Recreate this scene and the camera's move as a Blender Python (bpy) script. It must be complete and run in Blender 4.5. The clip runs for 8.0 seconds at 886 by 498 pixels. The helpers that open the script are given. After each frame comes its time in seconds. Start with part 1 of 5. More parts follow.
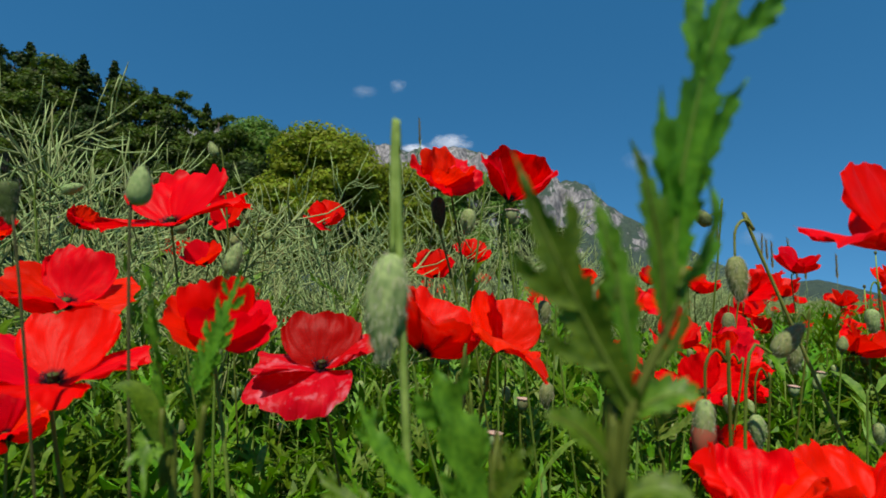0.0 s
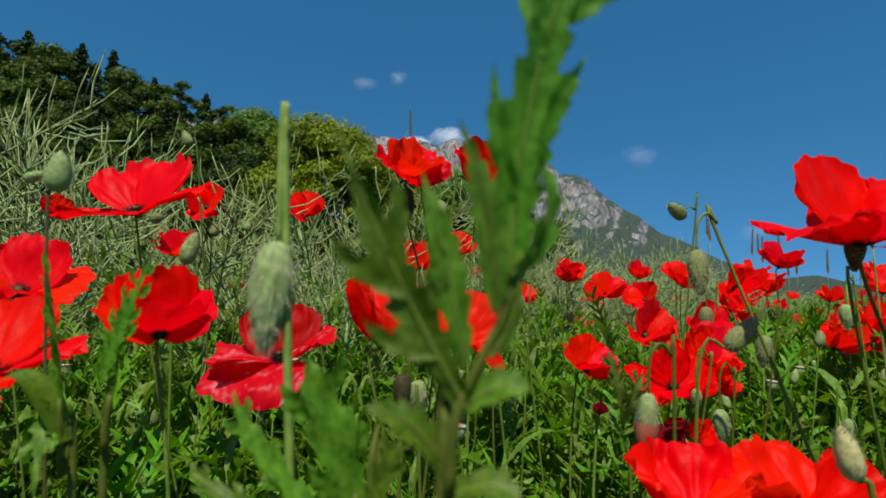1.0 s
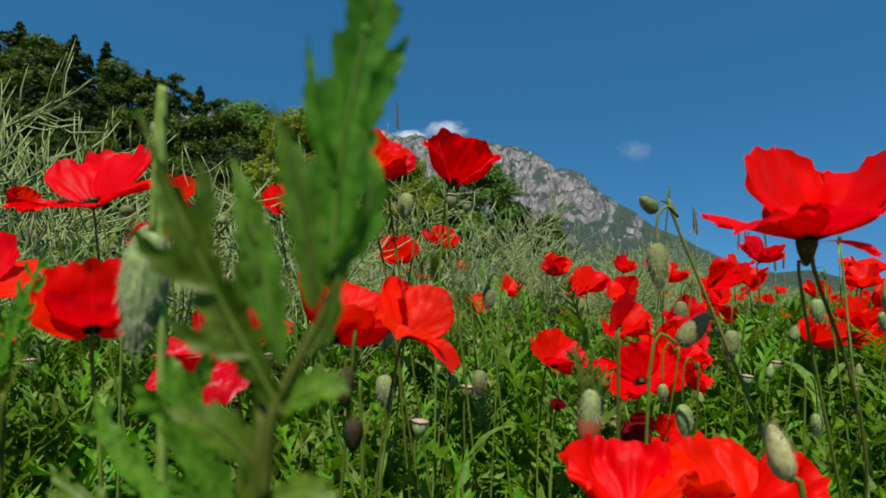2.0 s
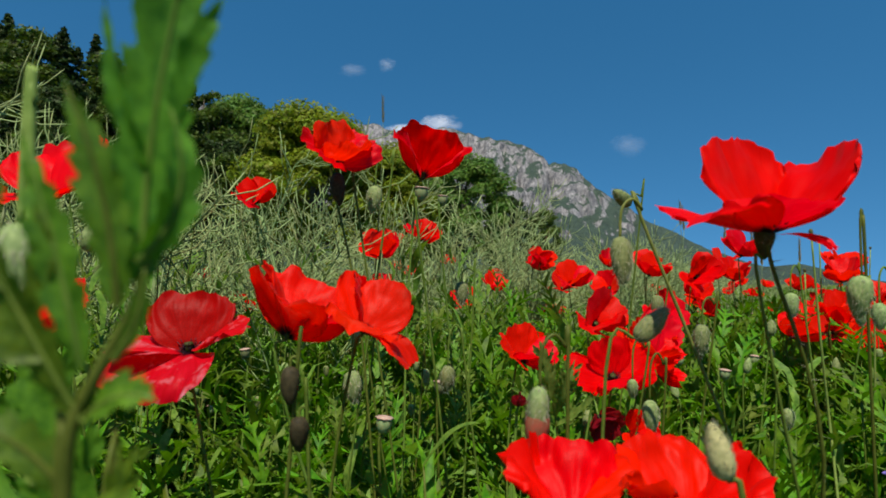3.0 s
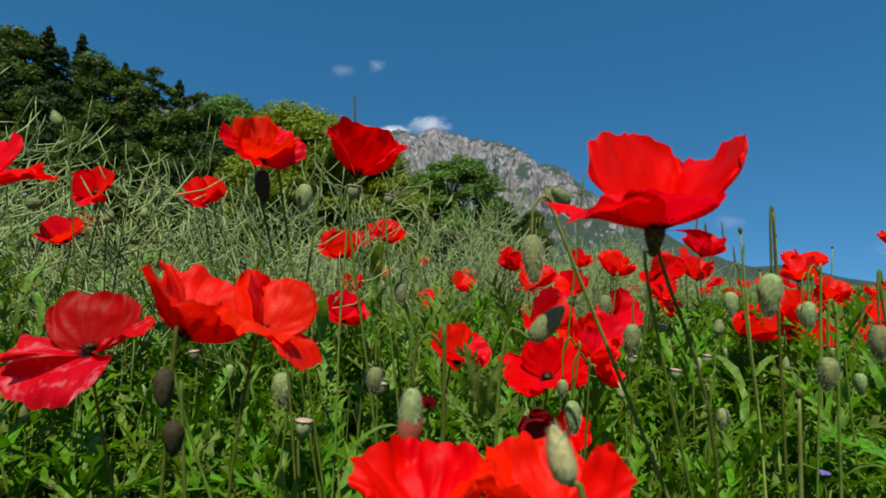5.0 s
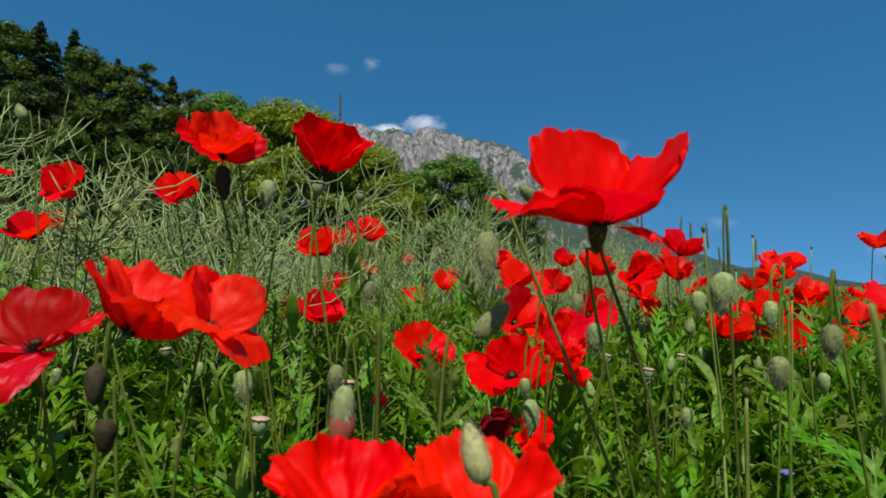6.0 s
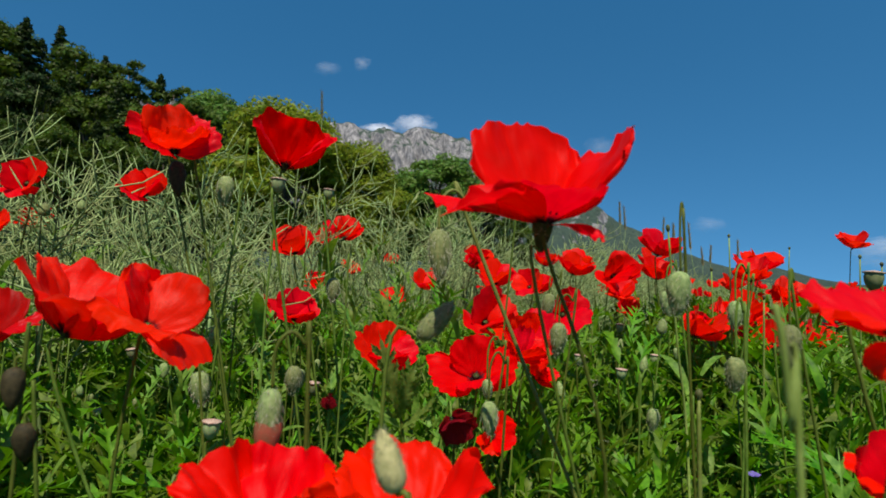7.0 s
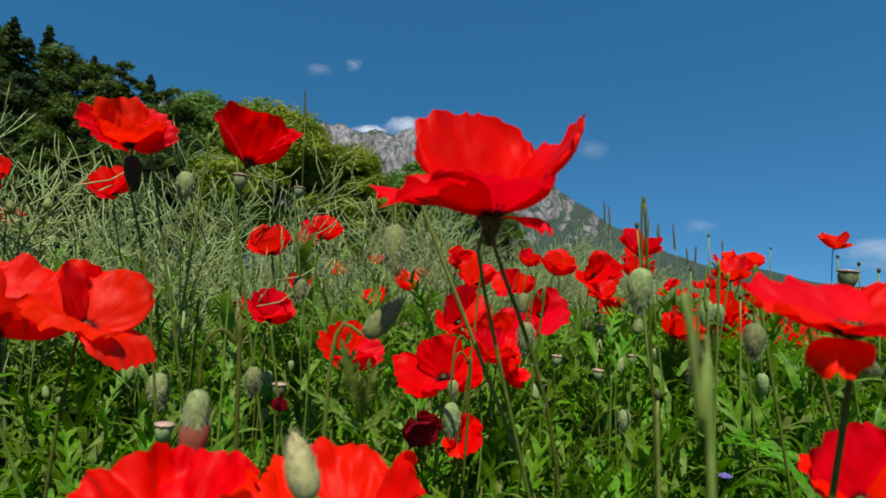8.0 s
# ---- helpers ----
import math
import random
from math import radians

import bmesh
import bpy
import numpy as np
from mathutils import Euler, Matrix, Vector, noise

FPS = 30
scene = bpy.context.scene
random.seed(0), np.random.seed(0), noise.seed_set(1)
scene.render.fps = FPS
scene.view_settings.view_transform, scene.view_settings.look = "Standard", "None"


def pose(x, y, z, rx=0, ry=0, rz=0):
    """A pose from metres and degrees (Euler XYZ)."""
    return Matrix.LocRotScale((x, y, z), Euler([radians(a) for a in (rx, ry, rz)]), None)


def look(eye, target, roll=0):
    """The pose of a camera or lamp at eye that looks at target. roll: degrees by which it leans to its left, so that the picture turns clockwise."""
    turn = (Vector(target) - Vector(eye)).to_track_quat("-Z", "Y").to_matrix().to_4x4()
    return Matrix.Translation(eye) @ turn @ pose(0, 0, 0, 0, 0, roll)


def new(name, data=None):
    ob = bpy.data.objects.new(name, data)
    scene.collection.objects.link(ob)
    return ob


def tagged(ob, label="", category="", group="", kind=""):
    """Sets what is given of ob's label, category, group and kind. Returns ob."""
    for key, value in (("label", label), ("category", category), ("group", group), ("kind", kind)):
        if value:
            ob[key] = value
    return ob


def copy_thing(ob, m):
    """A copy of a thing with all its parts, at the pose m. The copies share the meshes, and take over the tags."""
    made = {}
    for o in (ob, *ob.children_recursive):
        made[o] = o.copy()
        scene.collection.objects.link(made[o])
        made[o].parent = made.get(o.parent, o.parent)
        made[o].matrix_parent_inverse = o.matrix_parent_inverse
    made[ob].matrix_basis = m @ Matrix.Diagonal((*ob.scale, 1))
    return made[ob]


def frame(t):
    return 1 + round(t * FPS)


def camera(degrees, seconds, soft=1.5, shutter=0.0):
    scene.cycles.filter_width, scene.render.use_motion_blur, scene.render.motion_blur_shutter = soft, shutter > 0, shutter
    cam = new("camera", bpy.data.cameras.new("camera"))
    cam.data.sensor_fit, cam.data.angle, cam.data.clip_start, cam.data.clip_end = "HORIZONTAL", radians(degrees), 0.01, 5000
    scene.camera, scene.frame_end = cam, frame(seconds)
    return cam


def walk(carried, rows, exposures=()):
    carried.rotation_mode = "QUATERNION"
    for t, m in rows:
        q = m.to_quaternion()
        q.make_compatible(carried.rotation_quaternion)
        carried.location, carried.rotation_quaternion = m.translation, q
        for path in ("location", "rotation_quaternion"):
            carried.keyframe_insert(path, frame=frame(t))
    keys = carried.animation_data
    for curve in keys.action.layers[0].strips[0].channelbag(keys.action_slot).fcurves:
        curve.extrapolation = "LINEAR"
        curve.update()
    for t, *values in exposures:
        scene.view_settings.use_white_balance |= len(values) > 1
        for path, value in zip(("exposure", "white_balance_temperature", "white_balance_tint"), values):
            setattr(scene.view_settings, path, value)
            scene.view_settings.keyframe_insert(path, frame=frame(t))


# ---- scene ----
cam = camera(75.0, 8.0, soft=1.7)
EYE = 0.45
cam.data.dof.use_dof, cam.data.dof.focus_distance, cam.data.dof.aperture_fstop = True, 0.75, 20.0
# seconds, x, y, z from the first eye, yaw, pitch, roll
ROWS = [
    (0.0, 0.0000, 0.0000, 0.0000, 0.00, 5.31, 0.25),
    (0.5, 0.0118, 0.0020, -0.0004, 0.00, 4.91, -0.08),
    (1.0, 0.0238, 0.0037, -0.0007, -0.11, 4.61, -0.17),
    (1.5, 0.0359, 0.0060, -0.0006, -0.31, 4.38, -0.26),
    (3.0, 0.0660, 0.0165, -0.0004, -1.22, 3.46, -0.17),
    (3.5, 0.0773, 0.0189, -0.0002, -1.48, 3.54, -0.20),
    (4.0, 0.0895, 0.0205, -0.0003, -1.69, 3.56, -0.16),
    (4.5, 0.1009, 0.0216, -0.0008, -1.93, 3.58, -0.00),
    (6.0, 0.1346, 0.0246, -0.0024, -2.82, 3.48, -0.29),
    (6.5, 0.1460, 0.0274, -0.0025, -3.31, 3.41, -0.36),
    (7.0, 0.1559, 0.0323, -0.0027, -3.78, 3.47, -0.38),
    (7.5, 0.1656, 0.0372, -0.0035, -4.16, 3.61, -0.32),
    (8.0, 0.1752, 0.0409, -0.0050, -4.61, 3.66, -0.36),
]
walk(cam, [(t, pose(x, y, EYE + z, 90 + pitch, roll, yaw)) for t, x, y, z, yaw, pitch, roll in ROWS], [(0.0, 0.26, 7250, 13.0), (8.0, 0.26, 7250, 13.0)])

# ---- light ----
SUN_EL, SUN_AZ = 61.0, 182.0     # azimuth clockwise from straight ahead (+y)
sun = new("sun", bpy.data.lights.new("sun", "SUN"))
sun.data.energy, sun.data.angle, sun.data.color = 5.0, radians(0.55), (1.0, 0.96, 0.9)
sun_from = Vector((math.sin(radians(SUN_AZ)) * math.cos(radians(SUN_EL)), math.cos(radians(SUN_AZ)) * math.cos(radians(SUN_EL)), math.sin(radians(SUN_EL))))
sun.matrix_world = look(sun_from * 50, (0, 0, 0))
world = bpy.data.worlds.new("world")
scene.world = world
world.use_nodes = True
sky = world.node_tree.nodes.new("ShaderNodeTexSky")
sky.sky_type, sky.sun_disc = "NISHITA", False
sky.sun_elevation, sky.sun_rotation = radians(SUN_EL), radians(SUN_AZ)
sky.altitude, sky.air_density, sky.dust_density, sky.ozone_density = 1500, 0.85, 0.0, 1.5
sky_tone = world.node_tree.nodes.new("ShaderNodeHueSaturation")
sky_tone.inputs["Hue"].default_value, sky_tone.inputs["Saturation"].default_value = 0.488, 1.34
aim = world.node_tree.nodes.new("ShaderNodeTexCoord")
raised = world.node_tree.nodes.new("ShaderNodeVectorMath")      # clear mountain air: no pale band on the skyline
raised.operation = "ADD"
raised.inputs[1].default_value = (0, 0, 0.27)
world.node_tree.links.new(aim.outputs["Generated"], raised.inputs[0])
world.node_tree.links.new(raised.outputs[0], sky.inputs["Vector"])
world.node_tree.links.new(sky.outputs[0], sky_tone.inputs["Color"])
world.node_tree.links.new(sky_tone.outputs[0], world.node_tree.nodes["Background"].inputs[0])
world.node_tree.nodes["Background"].inputs[1].default_value = 0.145

# ---- materials ----


class Mat:
    """A small builder of node materials."""

    def __init__(self, name):
        self.m = bpy.data.materials.new(name)
        self.m.use_nodes = True
        self.t = self.m.node_tree
        self.b = self.t.nodes["Principled BSDF"]
        self.out = self.t.nodes["Material Output"]

    def add(self, kind, operation="", data_type="", blend_type=""):
        n = self.t.nodes.new(kind)
        if operation:
            n.operation = operation
        if data_type:
            n.data_type, n.blend_type = data_type, blend_type
        return n

    def link(self, a, b):
        self.t.links.new(a, b)

    def noise(self, scale, detail=4.0, rough=0.6, coords=None):
        n = self.add("ShaderNodeTexNoise")
        n.inputs["Scale"].default_value, n.inputs["Detail"].default_value, n.inputs["Roughness"].default_value = scale, detail, rough
        self.link(coords if coords else self.add("ShaderNodeTexCoord").outputs["Object"], n.inputs["Vector"])
        return n.outputs["Fac"]

    def ramp(self, fac, stops):
        n = self.add("ShaderNodeValToRGB")
        e = n.color_ramp.elements
        while len(e) < len(stops):
            e.new(0.5)
        for k, (p, c) in zip(e, stops):
            k.position, k.color = p, (*c, 1.0) if len(c) == 3 else c
        self.link(fac, n.inputs[0])
        return n.outputs["Color"]

    def mix(self, fac, a, b, blend="MIX"):
        n = self.add("ShaderNodeMix", data_type="RGBA", blend_type=blend)
        for sock, v in ((n.inputs[0], fac), (n.inputs[6], a), (n.inputs[7], b)):
            if isinstance(v, (int, float)):
                sock.default_value = v
            elif isinstance(v, tuple):
                sock.default_value = (*v, 1.0)
            else:
                self.link(v, sock)
        return n.outputs[2]

    def math(self, op, a, b=0.5):
        n = self.add("ShaderNodeMath", operation=op)
        for sock, v in ((n.inputs[0], a), (n.inputs[1], b)):
            if isinstance(v, (int, float)):
                sock.default_value = v
            else:
                self.link(v, sock)
        return n.outputs[0]

    def bump(self, height, strength, distance):
        n = self.add("ShaderNodeBump")
        n.inputs["Strength"].default_value, n.inputs["Distance"].default_value = strength, distance
        self.link(height, n.inputs["Height"])
        self.link(n.outputs[0], self.b.inputs["Normal"])
        return n.outputs[0]

    def colour(self, c):
        if isinstance(c, tuple):
            self.b.inputs["Base Color"].default_value = (*c, 1.0)
        else:
            self.link(c, self.b.inputs["Base Color"])

    def thin(self, c, share, normal=None):
        """Lets part of the light through: a leaf or petal."""
        tr = self.add("ShaderNodeBsdfTranslucent")
        if isinstance(c, tuple):
            tr.inputs[0].default_value = (*c, 1.0)
        else:
            self.link(c, tr.inputs[0])
        if normal:
            self.link(normal, tr.inputs["Normal"])
        mx = self.add("ShaderNodeMixShader")
        mx.inputs[0].default_value = share
        self.link(self.b.outputs[0], mx.inputs[1])
        self.link(tr.outputs[0], mx.inputs[2])
        self.link(mx.outputs[0], self.out.inputs[0])

    def rough(self, r, spec=0.5):
        self.b.inputs["Roughness"].default_value = r
        self.b.inputs["Specular IOR Level"].default_value = spec


def petal_material(name, deep, bright, pale, painted_gloss=0.2, sheen=(1.0, 0.36, 0.3)):
    s = Mat(name)
    uv = s.add("ShaderNodeUVMap").outputs[0]
    sep = s.add("ShaderNodeSeparateXYZ")
    s.link(uv, sep.inputs[0])
    stretch = s.add("ShaderNodeMapping")
    stretch.inputs["Scale"].default_value = (34, 2.2, 1)
    s.link(uv, stretch.inputs[0])
    veins = s.noise(1.0, 3.0, 0.6, stretch.outputs[0])
    crease = s.noise(95.0, 3.0, 0.55)
    c = s.mix(s.ramp(veins, [(0.3, (0, 0, 0)), (0.75, (1, 1, 1))]), deep, bright)
    # pale patches at the creases put glossy highlights into the petal colour
    c = s.mix(s.math("MULTIPLY", s.ramp(crease, [(0.55, (0, 0, 0)), (0.8, (1, 1, 1))]), painted_gloss), c, pale)
    blotch = s.ramp(s.math("ADD", sep.outputs[1], s.math("MULTIPLY", veins, 0.1)), [(0.17, (1, 1, 1)), (0.26, (0, 0, 0))])
    c = s.mix(blotch, c, (0.02, 0.003, 0.008))
    rnd = s.add("ShaderNodeObjectInfo").outputs["Random"]
    hsv = s.add("ShaderNodeHueSaturation")
    s.link(c, hsv.inputs["Color"])
    s.link(s.math("ADD", s.math("MULTIPLY", rnd, 0.006), 0.497), hsv.inputs["Hue"])
    s.link(s.math("ADD", s.math("MULTIPLY", rnd, 0.12), 0.89), hsv.inputs["Value"])
    s.colour(hsv.outputs[0])
    h = s.math("ADD", s.math("MULTIPLY", veins, 0.25), crease)
    s.bump(h, 0.6, 0.001)
    s.rough(0.48, 0.12)
    s.b.inputs["Sheen Weight"].default_value, s.b.inputs["Sheen Roughness"].default_value = 0.08, 0.35
    s.b.inputs["Sheen Tint"].default_value = (*sheen, 1.0)
    s.thin(hsv.outputs[0], 0.5)
    return s.m


def leaf_material(name, dark, light, clear, share=0.35, scale=60.0, rough=0.5, island=True, spec=0.18):
    s = Mat(name)
    n = s.noise(scale, 4.0)
    c = s.mix(s.ramp(n, [(0.3, (0, 0, 0)), (0.7, (1, 1, 1))]), dark, light)
    rnd = s.add("ShaderNodeNewGeometry").outputs["Random Per Island"] if island else s.add("ShaderNodeObjectInfo").outputs["Random"]
    hsv = s.add("ShaderNodeHueSaturation")
    s.link(c, hsv.inputs["Color"])
    s.link(s.math("ADD", s.math("MULTIPLY", rnd, 0.05), 0.475), hsv.inputs["Hue"])
    s.link(s.math("ADD", s.math("MULTIPLY", rnd, 0.7), 0.65), hsv.inputs["Value"])
    s.colour(hsv.outputs[0])
    s.bump(n, 0.4, 0.02 / scale)
    s.rough(rough, spec)
    if share:
        tint = s.mix(0.6, hsv.outputs[0], clear)
        s.thin(tint, share)
    return s.m


def plain_material(name, a, b, scale, rough=0.6, bump=0.3, share=0.0):
    s = Mat(name)
    n = s.noise(scale, 5.0)
    c = s.mix(s.ramp(n, [(0.3, (0, 0, 0)), (0.7, (1, 1, 1))]), a, b)
    s.colour(c)
    s.bump(n, bump, 0.05 / scale)
    s.rough(rough, 0.3)
    if share:
        s.thin(c, share)
    return s.m


RED = petal_material("red_petal", (0.9, 0.0018, 0.001), (0.985, 0.004, 0.0022), (0.97, 0.065, 0.042))
ORANGE = petal_material("orange_petal", (0.87, 0.003, 0.0015), (0.95, 0.0065, 0.003), (0.97, 0.15, 0.1), 0.3)
# PINK has the strongest painted highlights; CRIMSON is darker, with hardly any
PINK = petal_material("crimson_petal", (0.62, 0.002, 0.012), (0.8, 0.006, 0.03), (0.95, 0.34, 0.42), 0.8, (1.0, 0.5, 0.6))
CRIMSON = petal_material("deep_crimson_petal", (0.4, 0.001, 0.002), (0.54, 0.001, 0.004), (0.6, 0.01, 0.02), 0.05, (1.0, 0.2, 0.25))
DRY_RED = petal_material("wilted_petal", (0.18, 0.004, 0.01), (0.35, 0.008, 0.015), (0.5, 0.05, 0.05))
STEM = leaf_material("hairy_stem", (0.065, 0.115, 0.014), (0.13, 0.19, 0.03), (0.15, 0.26, 0.035), 0.15, 240.0, 0.55, False)
PALE_STEM = leaf_material("pale_stem", (0.13, 0.2, 0.035), (0.24, 0.32, 0.08), (0.24, 0.38, 0.06), 0.15, 240.0, 0.55, False)
DARK_STEM = leaf_material("brown_stem", (0.05, 0.055, 0.02), (0.1, 0.12, 0.04), (0.1, 0.12, 0.03), 0.1, 240.0, 0.55, False)
BUD = leaf_material("bud_skin", (0.1, 0.16, 0.05), (0.27, 0.33, 0.13), (0.26, 0.33, 0.1), 0.12, 520.0, 0.7, False)
CAPSULE = leaf_material("dark_capsule", (0.03, 0.045, 0.012), (0.07, 0.1, 0.025), (0.1, 0.12, 0.03), 0.1, 420.0, 0.6, False)
PALE_BUD = leaf_material("pale_bud_skin", (0.27, 0.27, 0.11), (0.5, 0.46, 0.23), (0.45, 0.42, 0.16), 0.12, 420.0, 0.6, False)
BROWN_BUD = leaf_material("brown_bud_skin", (0.03, 0.03, 0.012), (0.085, 0.075, 0.03), (0.1, 0.08, 0.03), 0.1, 520.0, 0.7, False)
DRY_EAR = plain_material("dry_ear", (0.13, 0.12, 0.05), (0.3, 0.26, 0.13), 300.0, 0.7, 0.3, 0.25)
BLUE = plain_material("blue_petal", (0.12, 0.1, 0.4), (0.25, 0.2, 0.6), 400.0, 0.5, 0.2, 0.4)
BRISTLE = plain_material("bristle", (0.3, 0.33, 0.2), (0.42, 0.42, 0.28), 300.0, 0.6, 0.1, 0.3)
POD = leaf_material("pod_skin", (0.14, 0.2, 0.08), (0.25, 0.3, 0.14), (0.25, 0.3, 0.14), 0.1, 320.0, 0.55, False)
CAP = plain_material("pod_cap", (0.22, 0.09, 0.06), (0.5, 0.42, 0.33), 900.0, 0.7, 0.5)
ANTHER = plain_material("anther", (0.012, 0.008, 0.014), (0.035, 0.025, 0.035), 900.0, 0.8, 0.3)
LEAF = leaf_material("poppy_leaf", (0.02, 0.078, 0.003), (0.115, 0.262, 0.01), (0.15, 0.43, 0.005), 0.32, 130.0, 0.5, True, 0.15)
LEAF_PALE = leaf_material("pale_leaf", (0.07, 0.14, 0.02), (0.19, 0.29, 0.055), (0.22, 0.42, 0.02), 0.32, 260.0, 0.5, False, 0.25)
LEAF_NEAR = leaf_material("broad_leaf", (0.03, 0.1, 0.005), (0.115, 0.25, 0.016), (0.15, 0.44, 0.008), 0.3, 620.0, 0.5, False, 0.3)
WEED = leaf_material("weed_leaf", (0.036, 0.095, 0.009), (0.175, 0.285, 0.045), (0.2, 0.4, 0.012), 0.32, 160.0, 0.5, True, 0.15)
GRASS = leaf_material("grass_blade", (0.05, 0.11, 0.008), (0.15, 0.235, 0.02), (0.24, 0.39, 0.016), 0.35, 90.0, 0.5)
RAPE = leaf_material("rape_pod", (0.15, 0.225, 0.075), (0.36, 0.45, 0.19), (0.33, 0.43, 0.12), 0.25, 140.0, 0.5)
RAPE_STEM = leaf_material("rape_stem", (0.11, 0.17, 0.06), (0.2, 0.27, 0.11), (0.2, 0.3, 0.08), 0.1, 120.0, 0.5, False)
CROWN = leaf_material("woodland_leaf", (0.014, 0.034, 0.003), (0.075, 0.125, 0.01), (0.1, 0.18, 0.008), 0.25, 0.8, 0.55)
CROWN_DARK = leaf_material("conifer_needle", (0.008, 0.02, 0.004), (0.036, 0.07, 0.009), (0.04, 0.08, 0.01), 0.15, 0.8, 0.6)
CROWN_YELLOW = leaf_material("lime_leaf", (0.08, 0.13, 0.008), (0.21, 0.26, 0.015), (0.25, 0.33, 0.016), 0.3, 0.8, 0.55)
CROWN_MID = leaf_material("maple_leaf", (0.05, 0.12, 0.018), (0.12, 0.22, 0.035), (0.15, 0.3, 0.03), 0.32, 0.8, 0.55)
OPENING = plain_material("opening_petal", (0.26, 0.12, 0.06), (0.42, 0.08, 0.05), 260.0, 0.6, 0.4, 0.2)
BARK = plain_material("bark", (0.06, 0.05, 0.04), (0.16, 0.14, 0.11), 6.0, 0.9, 0.8)


def ground_material():
    s = Mat("field_ground")
    n1, n2 = s.noise(0.035, 6.0), s.noise(30.0, 6.0)
    c = s.mix(s.ramp(n1, [(0.35, (0, 0, 0)), (0.65, (1, 1, 1))]), (0.075, 0.12, 0.03), (0.13, 0.17, 0.06))
    c = s.mix(s.ramp(n2, [(0.4, (0, 0, 0)), (0.7, (1, 1, 1))]), c, (0.055, 0.05, 0.028))
    s.colour(c)
    s.bump(n2, 0.8, 0.03)
    s.rough(0.95, 0.1)
    return s.m


def mountain_material():
    s = Mat("limestone_mountain")
    pos = s.add("ShaderNodeTexCoord").outputs["Object"]
    geo = s.add("ShaderNodeNewGeometry")
    sep = s.add("ShaderNodeSeparateXYZ")
    s.link(geo.outputs["Normal"], sep.inputs[0])
    stretch = s.add("ShaderNodeMapping")
    stretch.inputs["Scale"].default_value = (1, 1, 0.28)
    s.link(pos, stretch.inputs[0])
    big, fine, streak = s.noise(0.006, 6.0, 0.65, pos), s.noise(0.05, 6.0, 0.7, pos), s.noise(0.05, 7.0, 0.75, stretch.outputs[0])
    rock = s.ramp(streak, [(0.36, (0.06, 0.062, 0.064)), (0.5, (0.26, 0.252, 0.242)), (0.64, (0.56, 0.54, 0.515))])
    wood = s.mix(s.ramp(fine, [(0.35, (0, 0, 0)), (0.65, (1, 1, 1))]), (0.022, 0.05, 0.022), (0.06, 0.1, 0.04))
    zed = s.add("ShaderNodeSeparateXYZ")
    s.link(pos, zed.inputs[0])
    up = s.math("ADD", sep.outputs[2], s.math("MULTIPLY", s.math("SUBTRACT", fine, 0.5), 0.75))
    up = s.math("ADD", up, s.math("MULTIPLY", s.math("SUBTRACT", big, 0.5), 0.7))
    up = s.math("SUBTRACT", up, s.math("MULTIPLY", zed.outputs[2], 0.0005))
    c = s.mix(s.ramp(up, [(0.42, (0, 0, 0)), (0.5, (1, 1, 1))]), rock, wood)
    # bluish haze of distance, painted evenly into the rock and wood colours
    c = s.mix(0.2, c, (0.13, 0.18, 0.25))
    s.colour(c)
    s.bump(s.math("ADD", fine, streak), 1.0, 18.0)
    s.rough(0.95, 0.1)
    return s.m


def cloud_material():
    s = Mat("cloud")
    pos = s.add("ShaderNodeTexCoord").outputs["Object"]
    info = s.add("ShaderNodeObjectInfo").outputs["Random"]
    shift = s.add("ShaderNodeVectorMath", operation="ADD")
    s.link(pos, shift.inputs[0])
    s.link(s.math("MULTIPLY", info, 40.0), shift.inputs[1])
    n = s.noise(1.7, 8.0, 0.68, shift.outputs[0])
    flat = s.add("ShaderNodeVectorMath", operation="MULTIPLY")
    flat.inputs[1].default_value = (1, 0, 1)
    s.link(pos, flat.inputs[0])
    ln = s.add("ShaderNodeVectorMath", operation="LENGTH")
    s.link(flat.outputs[0], ln.inputs[0])
    a = s.math("SUBTRACT", s.math("ADD", 0.12, n), s.math("MULTIPLY", ln.outputs["Value"], 0.85))
    a = s.ramp(a, [(0.12, (0, 0, 0)), (0.8, (1, 1, 1))])
    a = s.math("MULTIPLY", a, s.add("ShaderNodeObjectInfo").outputs["Alpha"])
    s.colour((0.9, 0.9, 0.92))
    s.rough(1.0, 0.0)
    s.link(a, s.b.inputs["Alpha"])
    return s.m


GROUND, MOUNTAIN, CLOUD = ground_material(), mountain_material(), cloud_material()

# ---- mesh helpers ----


def mesh_object(name, verts, faces, material, parent=None, label="", smooth=True, uvs=None):
    me = bpy.data.meshes.new(name)
    me.from_pydata(verts, [], faces)
    if uvs is not None:
        layer = me.uv_layers.new(name="UVMap")
        idx = np.empty(len(me.loops), dtype=np.int32)
        me.loops.foreach_get("vertex_index", idx)
        layer.data.foreach_set("uv", np.asarray(uvs, dtype=np.float32)[idx].ravel())
    if smooth:
        me.polygons.foreach_set("use_smooth", [True] * len(me.polygons))
    me.materials.append(material)
    me.update()
    ob = new(name, me)
    if parent is not None:
        ob.parent = parent
    if label:
        tagged(ob, label)
    return ob


